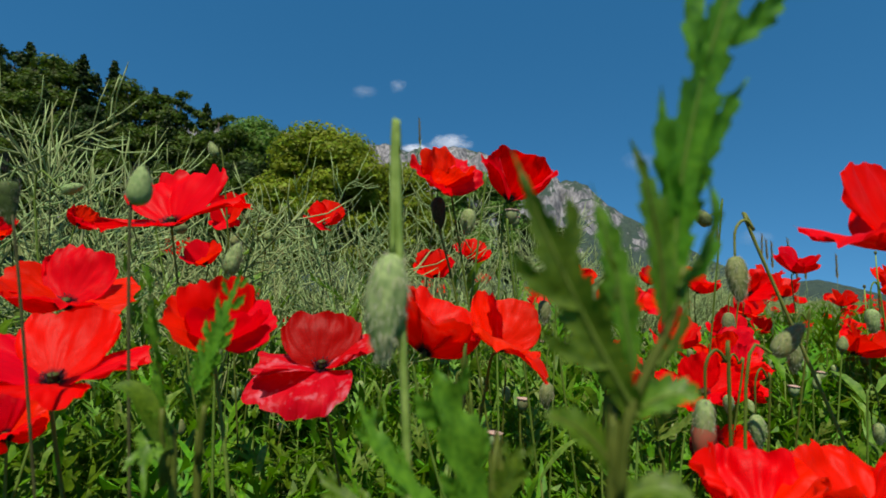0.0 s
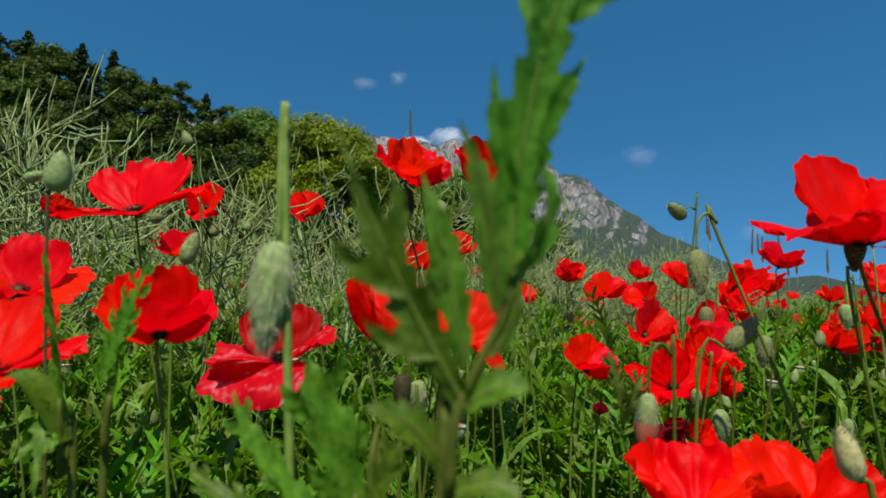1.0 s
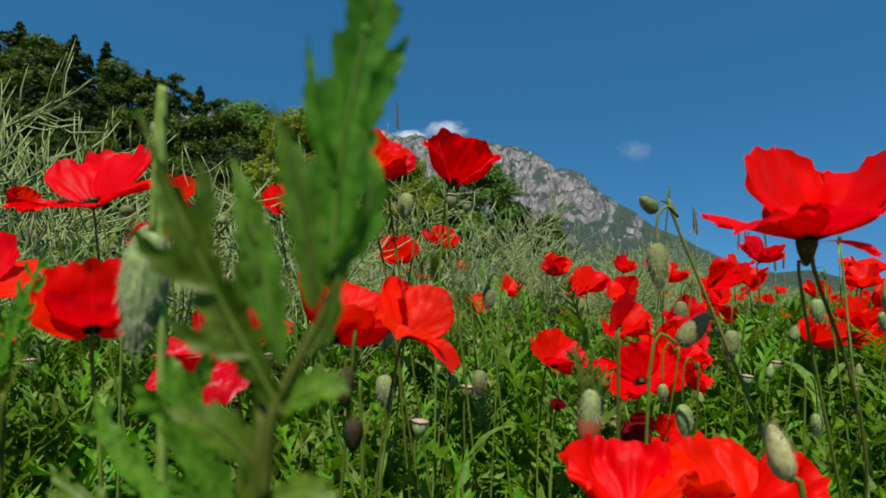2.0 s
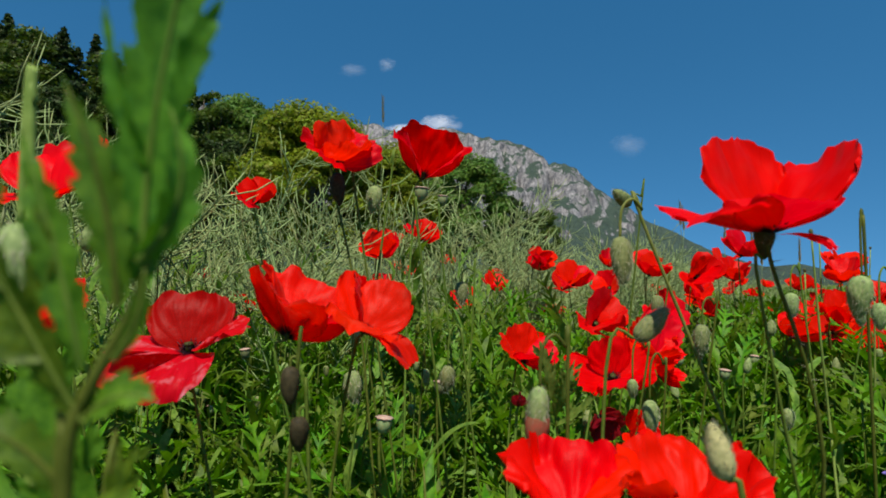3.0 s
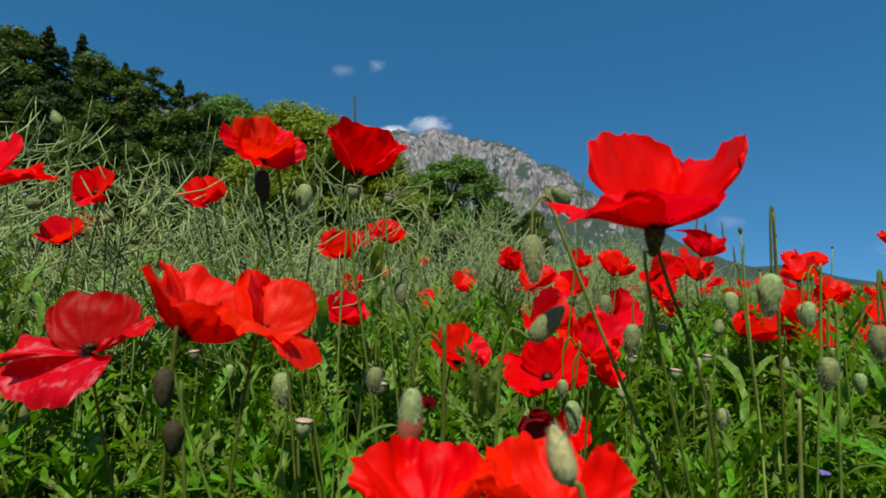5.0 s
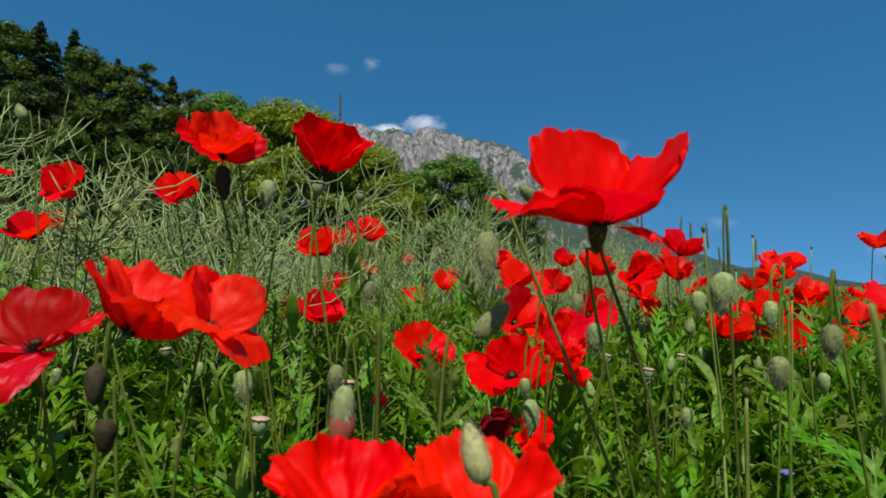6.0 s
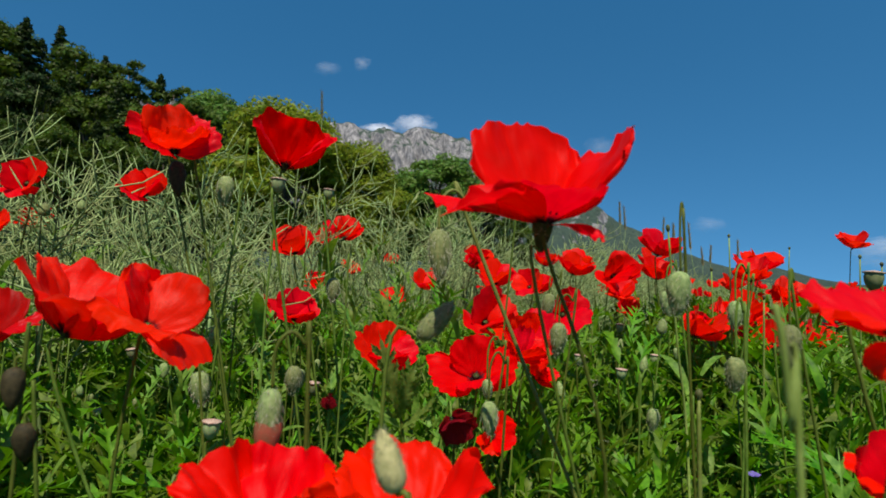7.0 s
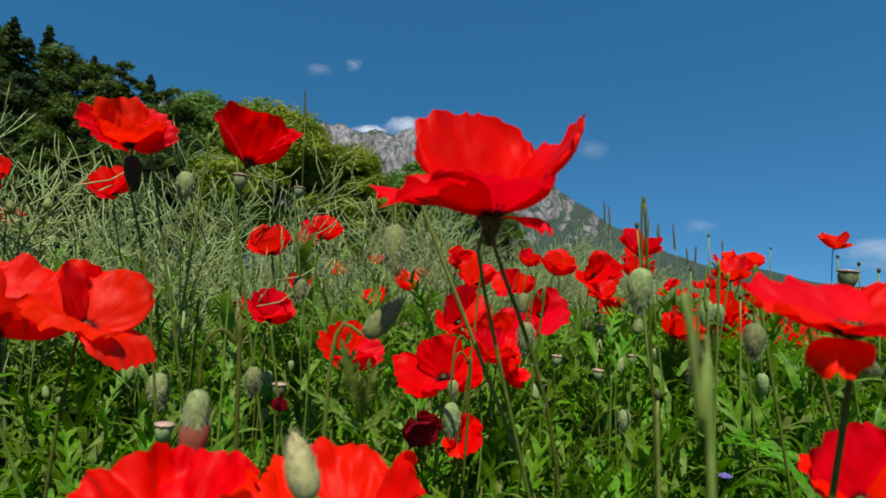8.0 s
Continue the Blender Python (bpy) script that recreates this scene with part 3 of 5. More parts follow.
def poppy(x, y, z, d, lean=25, toward=-90, petals=None, rise=52, end=44, seed=1, material=None, foot=None, hairy=False, ruffle=0.16, label="", thick=1.0):
    """A field poppy whose flower's base is at x, y, z: d across, leaning toward an azimuth."""
    rng = random.Random(seed * 7919)
    material = material or RED
    fx, fy = foot if foot else (x + rng.uniform(-0.1, 0.1), y + rng.uniform(-0.02, 0.06))
    root = tagged(new("poppy"), label or "open red field poppy on a thin hairy green stem", "poppy", "poppies")
    root.location = (fx, fy, ground_z(fx, fy))
    c = Vector((x - fx, y - fy, z - root.location.z))
    m = Matrix.Translation(c) @ tilt(lean, toward)
    axis = (m.to_3x3() @ Vector((0, 0, 1))).normalized()
    line = smooth_path([(0, 0, 0), c * 0.45 + Vector((rng.uniform(-0.022, 0.022), rng.uniform(-0.015, 0.015), 0)), c * 0.8 - axis * 0.004 + Vector((rng.uniform(-0.008, 0.008), 0, 0)), c - axis * 0.012, c], 5)
    b = Bits()
    b.tube(line, 0.001 * thick, 0.0008 * thick, 7)
    b.put("stem", STEM, root)
    if hairy:
        b = Bits()
        hairs(b, line, 130, 0.0045, rng)
        tagged(b.put("stem_hair", BRISTLE, root, "fine pale hairs", False), kind="stuff")
    b = Bits()
    s = d / 0.1
    b.lathe([(0.0012 * s, -0.001), (0.0026 * s, 0.002 * s), (0.0033 * s, 0.005 * s), (0.0031 * s, 0.007 * s), (0.0037 * s, 0.0078 * s), (0.0032 * s, 0.0088 * s), (0.0002, 0.0095 * s)], m, 12, 0, 0, 6, 0.05)
    b.put("seed_capsule", CAPSULE, root, "small dark green seed capsule")
    b = Bits()
    for k in range(40 if 0 < y < 0.62 else 14):
        a, e, q = rng.uniform(0, 6.283), radians(rng.uniform(18, 68)), s * rng.uniform(0.007, 0.0125)
        t = Vector((math.cos(a) * math.cos(e), math.sin(a) * math.cos(e), math.sin(e)))
        b.spike(m @ (t * 0.002), m @ (t * q), 0.00022 * s)
        o = m @ (t * q)
        b.spike(o - t * 0.0006, o + t * 0.0016 * s, 0.0007 * s)
    tagged(b.put("stamen_ring", ANTHER, root, "ring of black stamens", False), kind="stuff")
    if petals is None:
        L, w = d * 0.54, rng.uniform(58, 72)
        a0 = rng.uniform(0, 90)
        petals = [(a0 + k * 90 + rng.uniform(-9, 9), rise + (8 if k % 2 else -6) + rng.uniform(-10, 10), end + (10 if k % 2 else -12) + rng.uniform(-22, 18), L * rng.uniform(0.9, 1.08), w) for k in range(4)]
    for k, (az, e0, e1, length, half, *own) in enumerate(petals):
        mm = m @ Matrix.Translation((0, 0, 0.0012 * (k % 2)))
        petal(root, mm, length, half, e0, e1, az, ruffle, seed * 3.7 + k * 1.9, own[0] if own else material, 0 < y < 0.62)
    return root


def bud_mesh(root, m, length, width, seed, name="bud", bristly=True, lumpy=0.1, material=None):
    """An egg-shaped hairy bud, its tip along +z of m."""
    rng = random.Random(seed * 31 + 7)
    prof = [(0.12, 0.0), (0.4, 0.025), (0.62, 0.06), (0.8, 0.12), (0.92, 0.2), (0.98, 0.28), (1.0, 0.36), (0.99, 0.44), (0.96, 0.52), (0.89, 0.6), (0.8, 0.69), (0.69, 0.77), (0.56, 0.84), (0.42, 0.9), (0.3, 0.95), (0.05, 1.0)]
    if material is CAPSULE:
        prof = [(0.2, 0.0), (0.36, 0.12), (0.55, 0.3), (0.74, 0.5), (0.9, 0.7), (1.0, 0.88), (0.8, 0.97), (0.1, 1.0)]
    b = Bits()
    width *= 0.88
    b.lathe([(r * width / 2, h * length) for r, h in prof], m, 22, lumpy, seed, 2, 0.03, 0.05)
    bud = b.put(name, material or BUD, root, "grey-green egg-shaped bud")
    if bristly:
        b = Bits()
        for _ in range(260):
            k = rng.randrange(1, len(prof) - 1)
            r, h = prof[k]
            h += rng.uniform(-0.05, 0.05)
            a = rng.uniform(0, 6.283)
            p = m @ Vector((r * width / 2 * math.cos(a), r * width / 2 * math.sin(a), h * length))
            q = m @ Vector((r * width / 2 * math.cos(a) * 1.25, r * width / 2 * math.sin(a) * 1.25, (h + 0.09) * length))
            b.spike(p, q, length * 0.006)
        tagged(b.put("bristle", BRISTLE, bud, "short pale bristles", False), kind="stuff")
    return bud


def bud_upright(x, y, z, length, width, lean=8, toward=0, seed=1, foot=None, r=0.0008, dark=False, bristly=True, pale=False, deep=False):
    """A bud held upright on its stem; x, y, z is its middle."""
    rng = random.Random(seed * 101)
    fx, fy = foot if foot else (x + rng.uniform(-0.08, 0.08), y + rng.uniform(-0.01, 0.05))
    root = tagged(new("poppy_bud"), "closed grey-green poppy bud standing on its stem", "poppy bud", "poppy buds")
    root.location = (fx, fy, ground_z(fx, fy))
    c = Vector((x - fx, y - fy, z - root.location.z))
    t = tilt(lean, toward)
    axis = t.to_3x3() @ Vector((0, 0, 1))
    low = c - axis * length / 2
    b = Bits()
    b.tube(smooth_path([(0, 0, 0), low * 0.5 + Vector((rng.uniform(-0.01, 0.01), 0, 0)), low - axis * 0.02, low + axis * 0.002], 5), r * 1.3, r, 6)
    b.put("stem", DARK_STEM if dark else STEM, root)
    bud_mesh(root, Matrix.Translation(low) @ t, length, width, seed, bristly=bristly, material=PALE_BUD if pale else CAPSULE if deep else None)
    return root


def bud_nodding(x, y, z, length, width, hook=0.03, side=0.012, seed=1, foot=None, r=0.0007, bristly=True, swing=6, lumpy=0.12, opening=False, brown=False, pale=False):
    """A bud hanging from a hooked stem; x, y, z is its middle, hook the bend's height above its neck."""
    rng = random.Random(seed * 57)
    fx, fy = foot if foot else (x + side * 1.2 + rng.uniform(-0.075, 0.075), y + rng.uniform(0.0, 0.05))
    root = tagged(new("nodding_poppy_bud"), "drooping grey-green poppy bud on a hooked stem", "poppy bud", "nodding poppy buds")
    root.location = (fx, fy, ground_z(fx, fy))
    c = Vector((x - fx, y - fy, z - root.location.z))
    neck = c + Vector((0, 0, length / 2))
    s = Vector((side, side * 0.3, 0))
    top = neck + s * 0.5 + Vector((0, 0, hook))
    b = Bits()
    down = neck + s + Vector((0, 0, hook * 0.3))
    b.tube(smooth_path([(0, 0, 0), down * 0.5 + Vector((rng.uniform(-0.008, 0.008), 0, 0)), down, neck + s * 0.9 + Vector((0, 0, hook * 0.75)), top, neck + s * 0.08 + Vector((0, 0, hook * 0.7)), neck + Vector((0, 0, -0.001))], 6), r * 1.35, r * 0.9, 6)
    b.put("stem", PALE_STEM if pale else STEM, root)
    t = tilt(180 - swing, rng.uniform(0, 360))
    bud = bud_mesh(root, Matrix.Translation(neck) @ t, length, width, seed, bristly=bristly and not brown, lumpy=lumpy, material=BROWN_BUD if brown else None)
    if opening:
        b = Bits()
        b.lathe([(width * r, length * h) for r, h in ((0.46, 0.5), (0.5, 0.6), (0.48, 0.72), (0.42, 0.84), (0.34, 0.94), (0.24, 1.01), (0.02, 1.03))], Matrix.Translation(neck) @ t, 14, 0.18, seed + 3, 3, 0.05)
        b.put("petal_tip", OPENING, bud, "dull red petals pushing out of the bud")
    return root


def seed_pod(x, y, z, size, seed=1, lean=6, toward=0, foot=None):
    """A ripening capsule with its flat rayed cap; x, y, z is its middle."""
    rng = random.Random(seed * 77)
    fx, fy = foot if foot else (x + rng.uniform(-0.08, 0.08), y + rng.uniform(-0.01, 0.05))
    root = tagged(new("poppy_seed_pod"), "green poppy seed pod with a flat reddish cap", "seed pod", "poppy seed pods")
    root.location = (fx, fy, ground_z(fx, fy))
    c = Vector((x - fx, y - fy, z - root.location.z))
    t = tilt(lean, toward)
    axis = t.to_3x3() @ Vector((0, 0, 1))
    low = c - axis * size / 2
    b = Bits()
    b.tube(smooth_path([(0, 0, 0), low * 0.5 + Vector((rng.uniform(-0.01, 0.01), 0, 0)), low - axis * 0.02, low], 5), 0.0013, 0.0009, 6)
    b.put("stem", STEM, root)
    m = Matrix.Translation(low) @ t
    w = size * 0.42
    b = Bits()
    b.lathe([(0.15 * w, 0), (0.6 * w, size * 0.12), (0.92 * w, size * 0.42), (w, size * 0.68), (0.9 * w, size * 0.84)], m, 16, 0.03, seed, 8, 0.03)
    b.put("capsule", POD, root)
    b = Bits()
    b.lathe([(0.88 * w, size * 0.83), (1.12 * w, size * 0.86), (1.1 * w, size * 0.92), (0.5 * w, size * 0.97), (0.02 * w, size)], m, 16, 0.0, seed, 8, 0.08)
    b.put("cap", CAP, root, "flat rayed reddish cap")
    return root


# ---- leaves ----


def leaf_bits(b, pts, width, lobes, up=(0, 0, 1), fold=0.3, n=26, sweep=0.5, depth=0.6, wave=0.0, seed=0.0, slim=False):
    """A lobed blade along a bent midrib through three points."""
    p0, p1, p2 = (Vector(p) for p in pts)
    up = Vector(up)
    rows = []
    total = (p1 - p0).length + (p2 - p1).length
    for i in range(n + 1):
        s = i / n
        p = p0 * (1 - s) ** 2 + (p1 * 2 - (p0 + p2) / 2) * 2 * s * (1 - s) + p2 * s * s
        t = ((p1 * 2 - (p0 + p2) / 2 - p0) * (1 - s) + (p2 - p1 * 2 + (p0 + p2) / 2) * s).normalized()
        side = t.cross(up)
        side = side.normalized() if side.length > 1e-4 else t.orthogonal().normalized()
        over = side.cross(t)
        shape = (0.18 + 0.82 * math.sin(math.pi * min(1.0, s * 0.93 + 0.07) ** 0.85)) * (1 - s ** 5)
        saw = (s * lobes) % 1.0
        notch = 1 - depth * (1 - (saw / 0.72 if saw < 0.72 else (1 - saw) / 0.28)) if lobes else 1.0
        w = width * shape * notch * (1.0 if slim or not lobes else 1 - 0.16 * ((s * lobes * 4.0) % 1.0))
        row = []
        for k in ((-1.0, 0.0, 1.0) if slim else (-1.0, -0.5, 0.0, 0.5, 1.0)):
            ahead = t * sweep * abs(k) * w * (1.0 if lobes else 0.0)
            lift = over * (fold * abs(k) * w + wave * width * abs(k) * math.sin(s * 17 + k * 2 + seed))
            row.append(p + side * k * w + ahead + lift)
        rows.append(row)
    b.grid(rows)
    return total


def lobed_blade(b, pts, width, lobes, up=(0, 0, 1), seed=0.0):
    """A deeply cut leaf: a toothed middle blade with pointed lobes that sweep forward on both sides."""
    p0, p1, p2 = (Vector(p) for p in pts)
    up = Vector(up).normalized()
    leaf_bits(b, pts, width * 0.95, lobes * 2, up, 0.4, lobes * 16, 0.8, 0.4, 0.16, seed)
    mid = p1 * 2 - (p0 + p2) / 2
    rng = random.Random(int(seed * 100) + lobes)
    for k in range(lobes):
        s = (k + 0.55) / (lobes + 0.6)
        for sign in (-1, 1):
            q = min(0.9, s + 0.05 * sign + rng.uniform(-0.025, 0.025))
            p = p0 * (1 - q) ** 2 + mid * 2 * q * (1 - q) + p2 * q * q
            t = ((mid - p0) * (1 - q) + (p2 - mid) * q).normalized()
            side = t.cross(up).normalized() * sign
            over = up - t * up.dot(t)
            size = width * (1.25 * math.sin(math.pi * (0.16 + 0.74 * q)) + 0.3) * rng.uniform(0.85, 1.15)
            a = radians(rng.uniform(30, 42))
            d = t * math.cos(a) + side * math.sin(a)
            e = d * 0.92 + t * 0.25 + over * rng.uniform(0.05, 0.3)
            start = p + side * width * 0.3
            leaf_bits(b, [start, start + d * size * 0.5 + over * size * 0.1, start + e * size], size * 0.27, 3, over + side * 0.25, 0.3, 24, 0.8, 0.28, 0.12, seed + k)


def leafy_stalk(name, label, stem_pts, leaves, r=0.0014, material=None, category="wild plant", group=""):
    """A plant given by its stem's line and its leaves (three points, width, lobes, up)."""
    foot = Vector(stem_pts[0])
    root = tagged(new(name), label, category, group)
    root.location = foot
    b = Bits()
    b.tube(smooth_path([Vector(p) - foot for p in stem_pts], 5), r * 1.3, r * 0.7, 7)
    b.put("stem", STEM if leaves else PALE_STEM, root)
    for k, (pts, width, lobes, up) in enumerate(leaves):
        b = Bits()
        (lobed_blade if lobes else leaf_bits)(b, [Vector(p) - foot for p in pts], width, lobes, up, seed=k * 1.7)
        b.put("leaf", material or LEAF_NEAR, root)
    if not leaves:
        top = Vector(stem_pts[-1]) - foot
        way = (Vector(stem_pts[-1]) - Vector(stem_pts[-2])).normalized().to_track_quat("Z", "Y").to_matrix().to_4x4()
        b = Bits()
        b.lathe([(r * 0.7, -0.002), (r * 1.5, 0.0), (r * 1.7, 0.0015), (r * 0.9, 0.003), (0.0001, 0.0034)], Matrix.Translation(top) @ way, 8, 0.1)
        b.put("receptacle", DARK_STEM, root, "small dry knob where the flower stood")
    return root


def jagged_plant(label, stem_pts, leaves, r):
    """A near plant whose leaves are toothed blades; further blades of a leaf are its lobes."""
    foot = Vector(stem_pts[0])
    root = tagged(new("leafy_plant"), label, "wild plant")
    root.location = foot
    b = Bits()
    b.tube(smooth_path([Vector(p) - foot for p in stem_pts], 5), r * 1.3, r * 0.7, 8)
    b.put("stem", STEM, root)
    for k, blade in enumerate(leaves):
        b = Bits()
        for q, (pts, width, teeth, up) in enumerate(blade):
            leaf_bits(b, [Vector(p) - foot for p in pts], width, teeth, up, 0.25, teeth * 8, 0.8, 0.36, 0.12, k * 1.7 + q)
        leaf = b.put("leaf", LEAF_NEAR, root)
        for pts, width, teeth, up in blade[:1]:
            p0, p1, p2 = (Vector(p) - foot for p in pts)
            c = p1 * 2 - (p0 + p2) / 2
            b = Bits()
            b.tube([p0 * (1 - t) ** 2 + c * 2 * t * (1 - t) + p2 * t * t for t in (i / 14 for i in range(14))], 0.0005, 0.00015, 6)
            b.put("midrib", STEM, leaf, "pale green midrib")
    return root


def grass_ear(x, y, z, length, seed):
    """A tall grass stem whose ear's tip is at x, y, z."""
    rng = random.Random(seed)
    root = tagged(new("grass_ear"), "tall thin grass stem with a narrow dry ear", "grass", "grass ears")
    root.location = (x + rng.uniform(-0.08, 0.08), y + 0.03, ground_z(x, y))
    tip = Vector((x, y, z)) - root.location
    low = tip - Vector((rng.uniform(-0.006, 0.006), 0, length))
    b = Bits()
    b.tube(smooth_path([(0, 0, 0), low * 0.5 + Vector((0.01, 0, 0)), low], 5), 0.0012, 0.0006, 5)
    b.put("stem", RAPE_STEM, root)
    b = Bits()
    for k in range(26):
        p = low.lerp(tip, k / 26)
        a = k * 2.4
        b.spike(p, p + Vector((math.cos(a) * 0.0055, math.sin(a) * 0.0055, 0.012)), 0.0022 * (1 - 0.5 * k / 26))
    b.put("ear", DRY_EAR, root, "narrow ear of small spikelets", False)
    return root


def blue_flower(x, y, z, size):
    """A small violet-blue wildflower low in the grass."""
    root = tagged(new("blue_wildflower"), "tiny violet-blue wildflower low among the leaves", "wildflower")
    root.location = (x + 0.01, y, 0)
    c = Vector((-0.01, 0, z))
    b = Bits()
    b.tube(smooth_path([(0, 0, 0), (0.004, 0, z * 0.5), c], 5), 0.0008, 0.0005, 5)
    b.put("stem", STEM, root)
    for k in range(5):
        a = k * 1.2566
        d = Vector((math.cos(a), math.sin(a) * 0.8 - 0.3, 0.35)).normalized() * size
        b = Bits()
        leaf_bits(b, [c, c + d * 0.5, c + d + Vector((0, 0, -0.15 * size))], size * 0.42, 0, (0, -0.5, 1), 0.2, 6)
        b.put("petal", BLUE, root)
    return root

# ---- the field's growth ----

rape_edge = lambda x: 0.93 + (1.2 * x if x > 0 else 0.78 * x)


def template_leaf(length, width, lobes, bend, n, fold=0.3):
    b = Bits()
    leaf_bits(b, [(0, 0, 0), (0, length * 0.5, length * bend), (0, length, length * bend * 0.2)], width, lobes, (0, 0, 1), fold, n, 0.75, 0.74, slim=True)
    return b.v, b.f


def template_pinnate(length, width, pairs, bend, droop=0.2, seed=0):
    """A deeply cut poppy leaf: a narrow blade with pointed, toothed lobes swept forward on both sides."""
    rng = random.Random(seed)
    b = Bits()
    n = pairs + 1
    for i in range(n + 1):
        t = i / n
        y, z = length * t * (1 - 0.12 * bend * t), length * (bend * math.sin(math.pi * t * 0.8) - droop * t * t)
        w = length * 0.03 * (1.25 - t) * (1.0 if i % 2 else 0.75)
        b.v.extend([(-w, y, z + w * 0.35), (0, y, z), (w, y, z + w * 0.35)])
    for i in range(n):
        a, c = i * 3, i * 3 + 3
        b.f.extend([(a, a + 1, c + 1, c), (a + 1, a + 2, c + 2, c + 1)])
        t = (i + 0.5) / n
        full = width * (0.35 + 0.75 * math.sin(math.pi * (0.12 + 0.72 * t))) * rng.uniform(0.8, 1.2)
        for side, k in ((-1, 0), (1, 2)):
            p, q = Vector(b.v[a + k]), Vector(b.v[c + k])
            reach = full * rng.uniform(0.5, 1.2)
            ahead, lift = reach * rng.uniform(0.7, 1.2), reach * rng.uniform(-0.12, 0.4)
            m = len(b.v)
            b.v.append(tuple(p.lerp(q, 0.3) + Vector((side * reach * 0.5, ahead * 0.4, lift * 0.5))))
            b.v.append(tuple(p.lerp(q, 0.55) + Vector((side * reach, ahead, lift))))
            b.v.append(tuple(p.lerp(q, 0.62) + Vector((side * reach * 0.4, ahead * 0.5, lift * 0.6))))
            b.v.append(tuple(p.lerp(q, 0.6)))
            quad, tip = (a + k, m, m + 2, m + 3), (m, m + 1, m + 2)
            b.f.extend([quad, tip] if side > 0 else [quad[::-1], tip[::-1]])
    m = len(b.v)
    b.v.append((0, length * 1.08, b.v[n * 3 + 1][2] - 0.02 * length))
    b.f.extend([(n * 3, n * 3 + 1, m), (n * 3 + 1, n * 3 + 2, m)])
    return b.v, b.f


def template_blade(length, width, bend):
    b = Bits()
    rows = []
    for i in range(5):
        s = i / 4
        w = width * (1 - s ** 2) * 0.5
        y, z = length * s * (1 - 0.25 * bend * s), -length * bend * s * s * 0.5
        rows.append([(-w, y, z + w * 0.4), (0, y, z), (w, y, z + w * 0.4)])
    b.grid(rows)
    return b.v, b.f


def canopy(x, y):
    """How high the low growth reaches."""
    r = math.hypot(x - 0.08, y)
    h = 0.288 + 0.112 * step(0.32, 0.95, r) + 0.03 * noise.noise((x * 4.0, y * 4.0, 0.0))
    return h


def in_view(x, y, spare=0.12):
    """Inside the wedge of field that lies ahead of the path."""
    return y > 0.1 and abs(x - 0.09) < 0.16 + spare + y * 1.02


def grow_low(name, label, count, r0, r1, kinds, per, size, material, seed, top=1.0, low=0.3, upright=0.9, east=9.0):
    """Plants at random in a ring of the field, each with several leaves up its height."""
    rng = random.Random(seed)
    placed = []
    tries = 0
    done = 0
    while done < count and tries < count * 12:
        tries += 1
        r = math.sqrt(rng.uniform(r0 * r0, r1 * r1))
        a = rng.uniform(-0.95, 0.95)
        x, y = 0.09 + r * math.sin(a), r * math.cos(a)
        if not in_view(x, y) or x > east or noise.noise((x * 7.0, y * 7.0, 1.5)) + 0.5 * noise.noise((x * 17.0, y * 17.0, 6.5)) < rng.uniform(-0.45, 0.05):
            continue
        done += 1
        h = canopy(x, y) * rng.uniform(0.72, 1.0) * top
        z0 = ground_z(x, y)
        lean = rng.uniform(0, 6.283)
        for k in range(per):
            q = low + (1 - low) * (k + rng.random()) / per
            yaw = rng.uniform(0, 6.283)
            pitch = rng.uniform(0.15, upright) + 0.5 * step(0.05, 0.4, x) if q < 0.8 else rng.uniform(0.5, 1.35)
            s = size * rng.uniform(0.55, 1.25)
            out = 0.012 * rng.random()
            placed.append((rng.randrange(len(kinds)), turn3(yaw, pitch, rng.uniform(-0.5, 0.5), s), (x + 0.02 * (1 - q) * math.cos(lean) + out * math.cos(yaw + 1.57), y + 0.02 * (1 - q) * math.sin(lean), z0 + h * q - 0.5 * s * math.sin(pitch) * 0.6)))
    return scatter(name, kinds, placed, material, label, "undergrowth")


def grow_stems(name, label, count, r0, r1, seed, material, low=0.7, high=1.05, thick=0.001):
    """Thin upright stalks through the low growth."""
    rng = random.Random(seed)
    b = Bits()
    b.tube([(0, 0, 0), (0.07, 0.01, 0.3), (0.06, 0.05, 0.62), (0.16, 0.06, 1.0)], 1.0, 0.7, 4)
    v = np.array(b.v)
    placed = []
    while len(placed) < count:
        r = math.sqrt(rng.uniform(r0 * r0, r1 * r1))
        a = rng.uniform(-0.95, 0.95)
        x, y = 0.09 + r * math.sin(a), r * math.cos(a)
        if not in_view(x, y):
            continue
        h = canopy(x, y) * rng.uniform(low, high)
        placed.append((0, turn3(rng.uniform(0, 6.283), rng.uniform(-0.22, 0.22), rng.uniform(-0.22, 0.22), 1.0) @ np.diag((h, h, h)), (x, y, ground_z(x, y))))
    kv = v.copy()
    # the template's tube is one metre tall and hair-thin
    base = np.array([(0, 0, 0), (0.07, 0.01, 0.3), (0.06, 0.05, 0.62), (0.16, 0.06, 1.0)])
    for i in range(4):
        kv[i * 4:(i + 1) * 4] = base[i] + (kv[i * 4:(i + 1) * 4] - base[i]) * thick / 0.35
    return scatter(name, [(kv, b.f)], placed, material, label, "undergrowth")


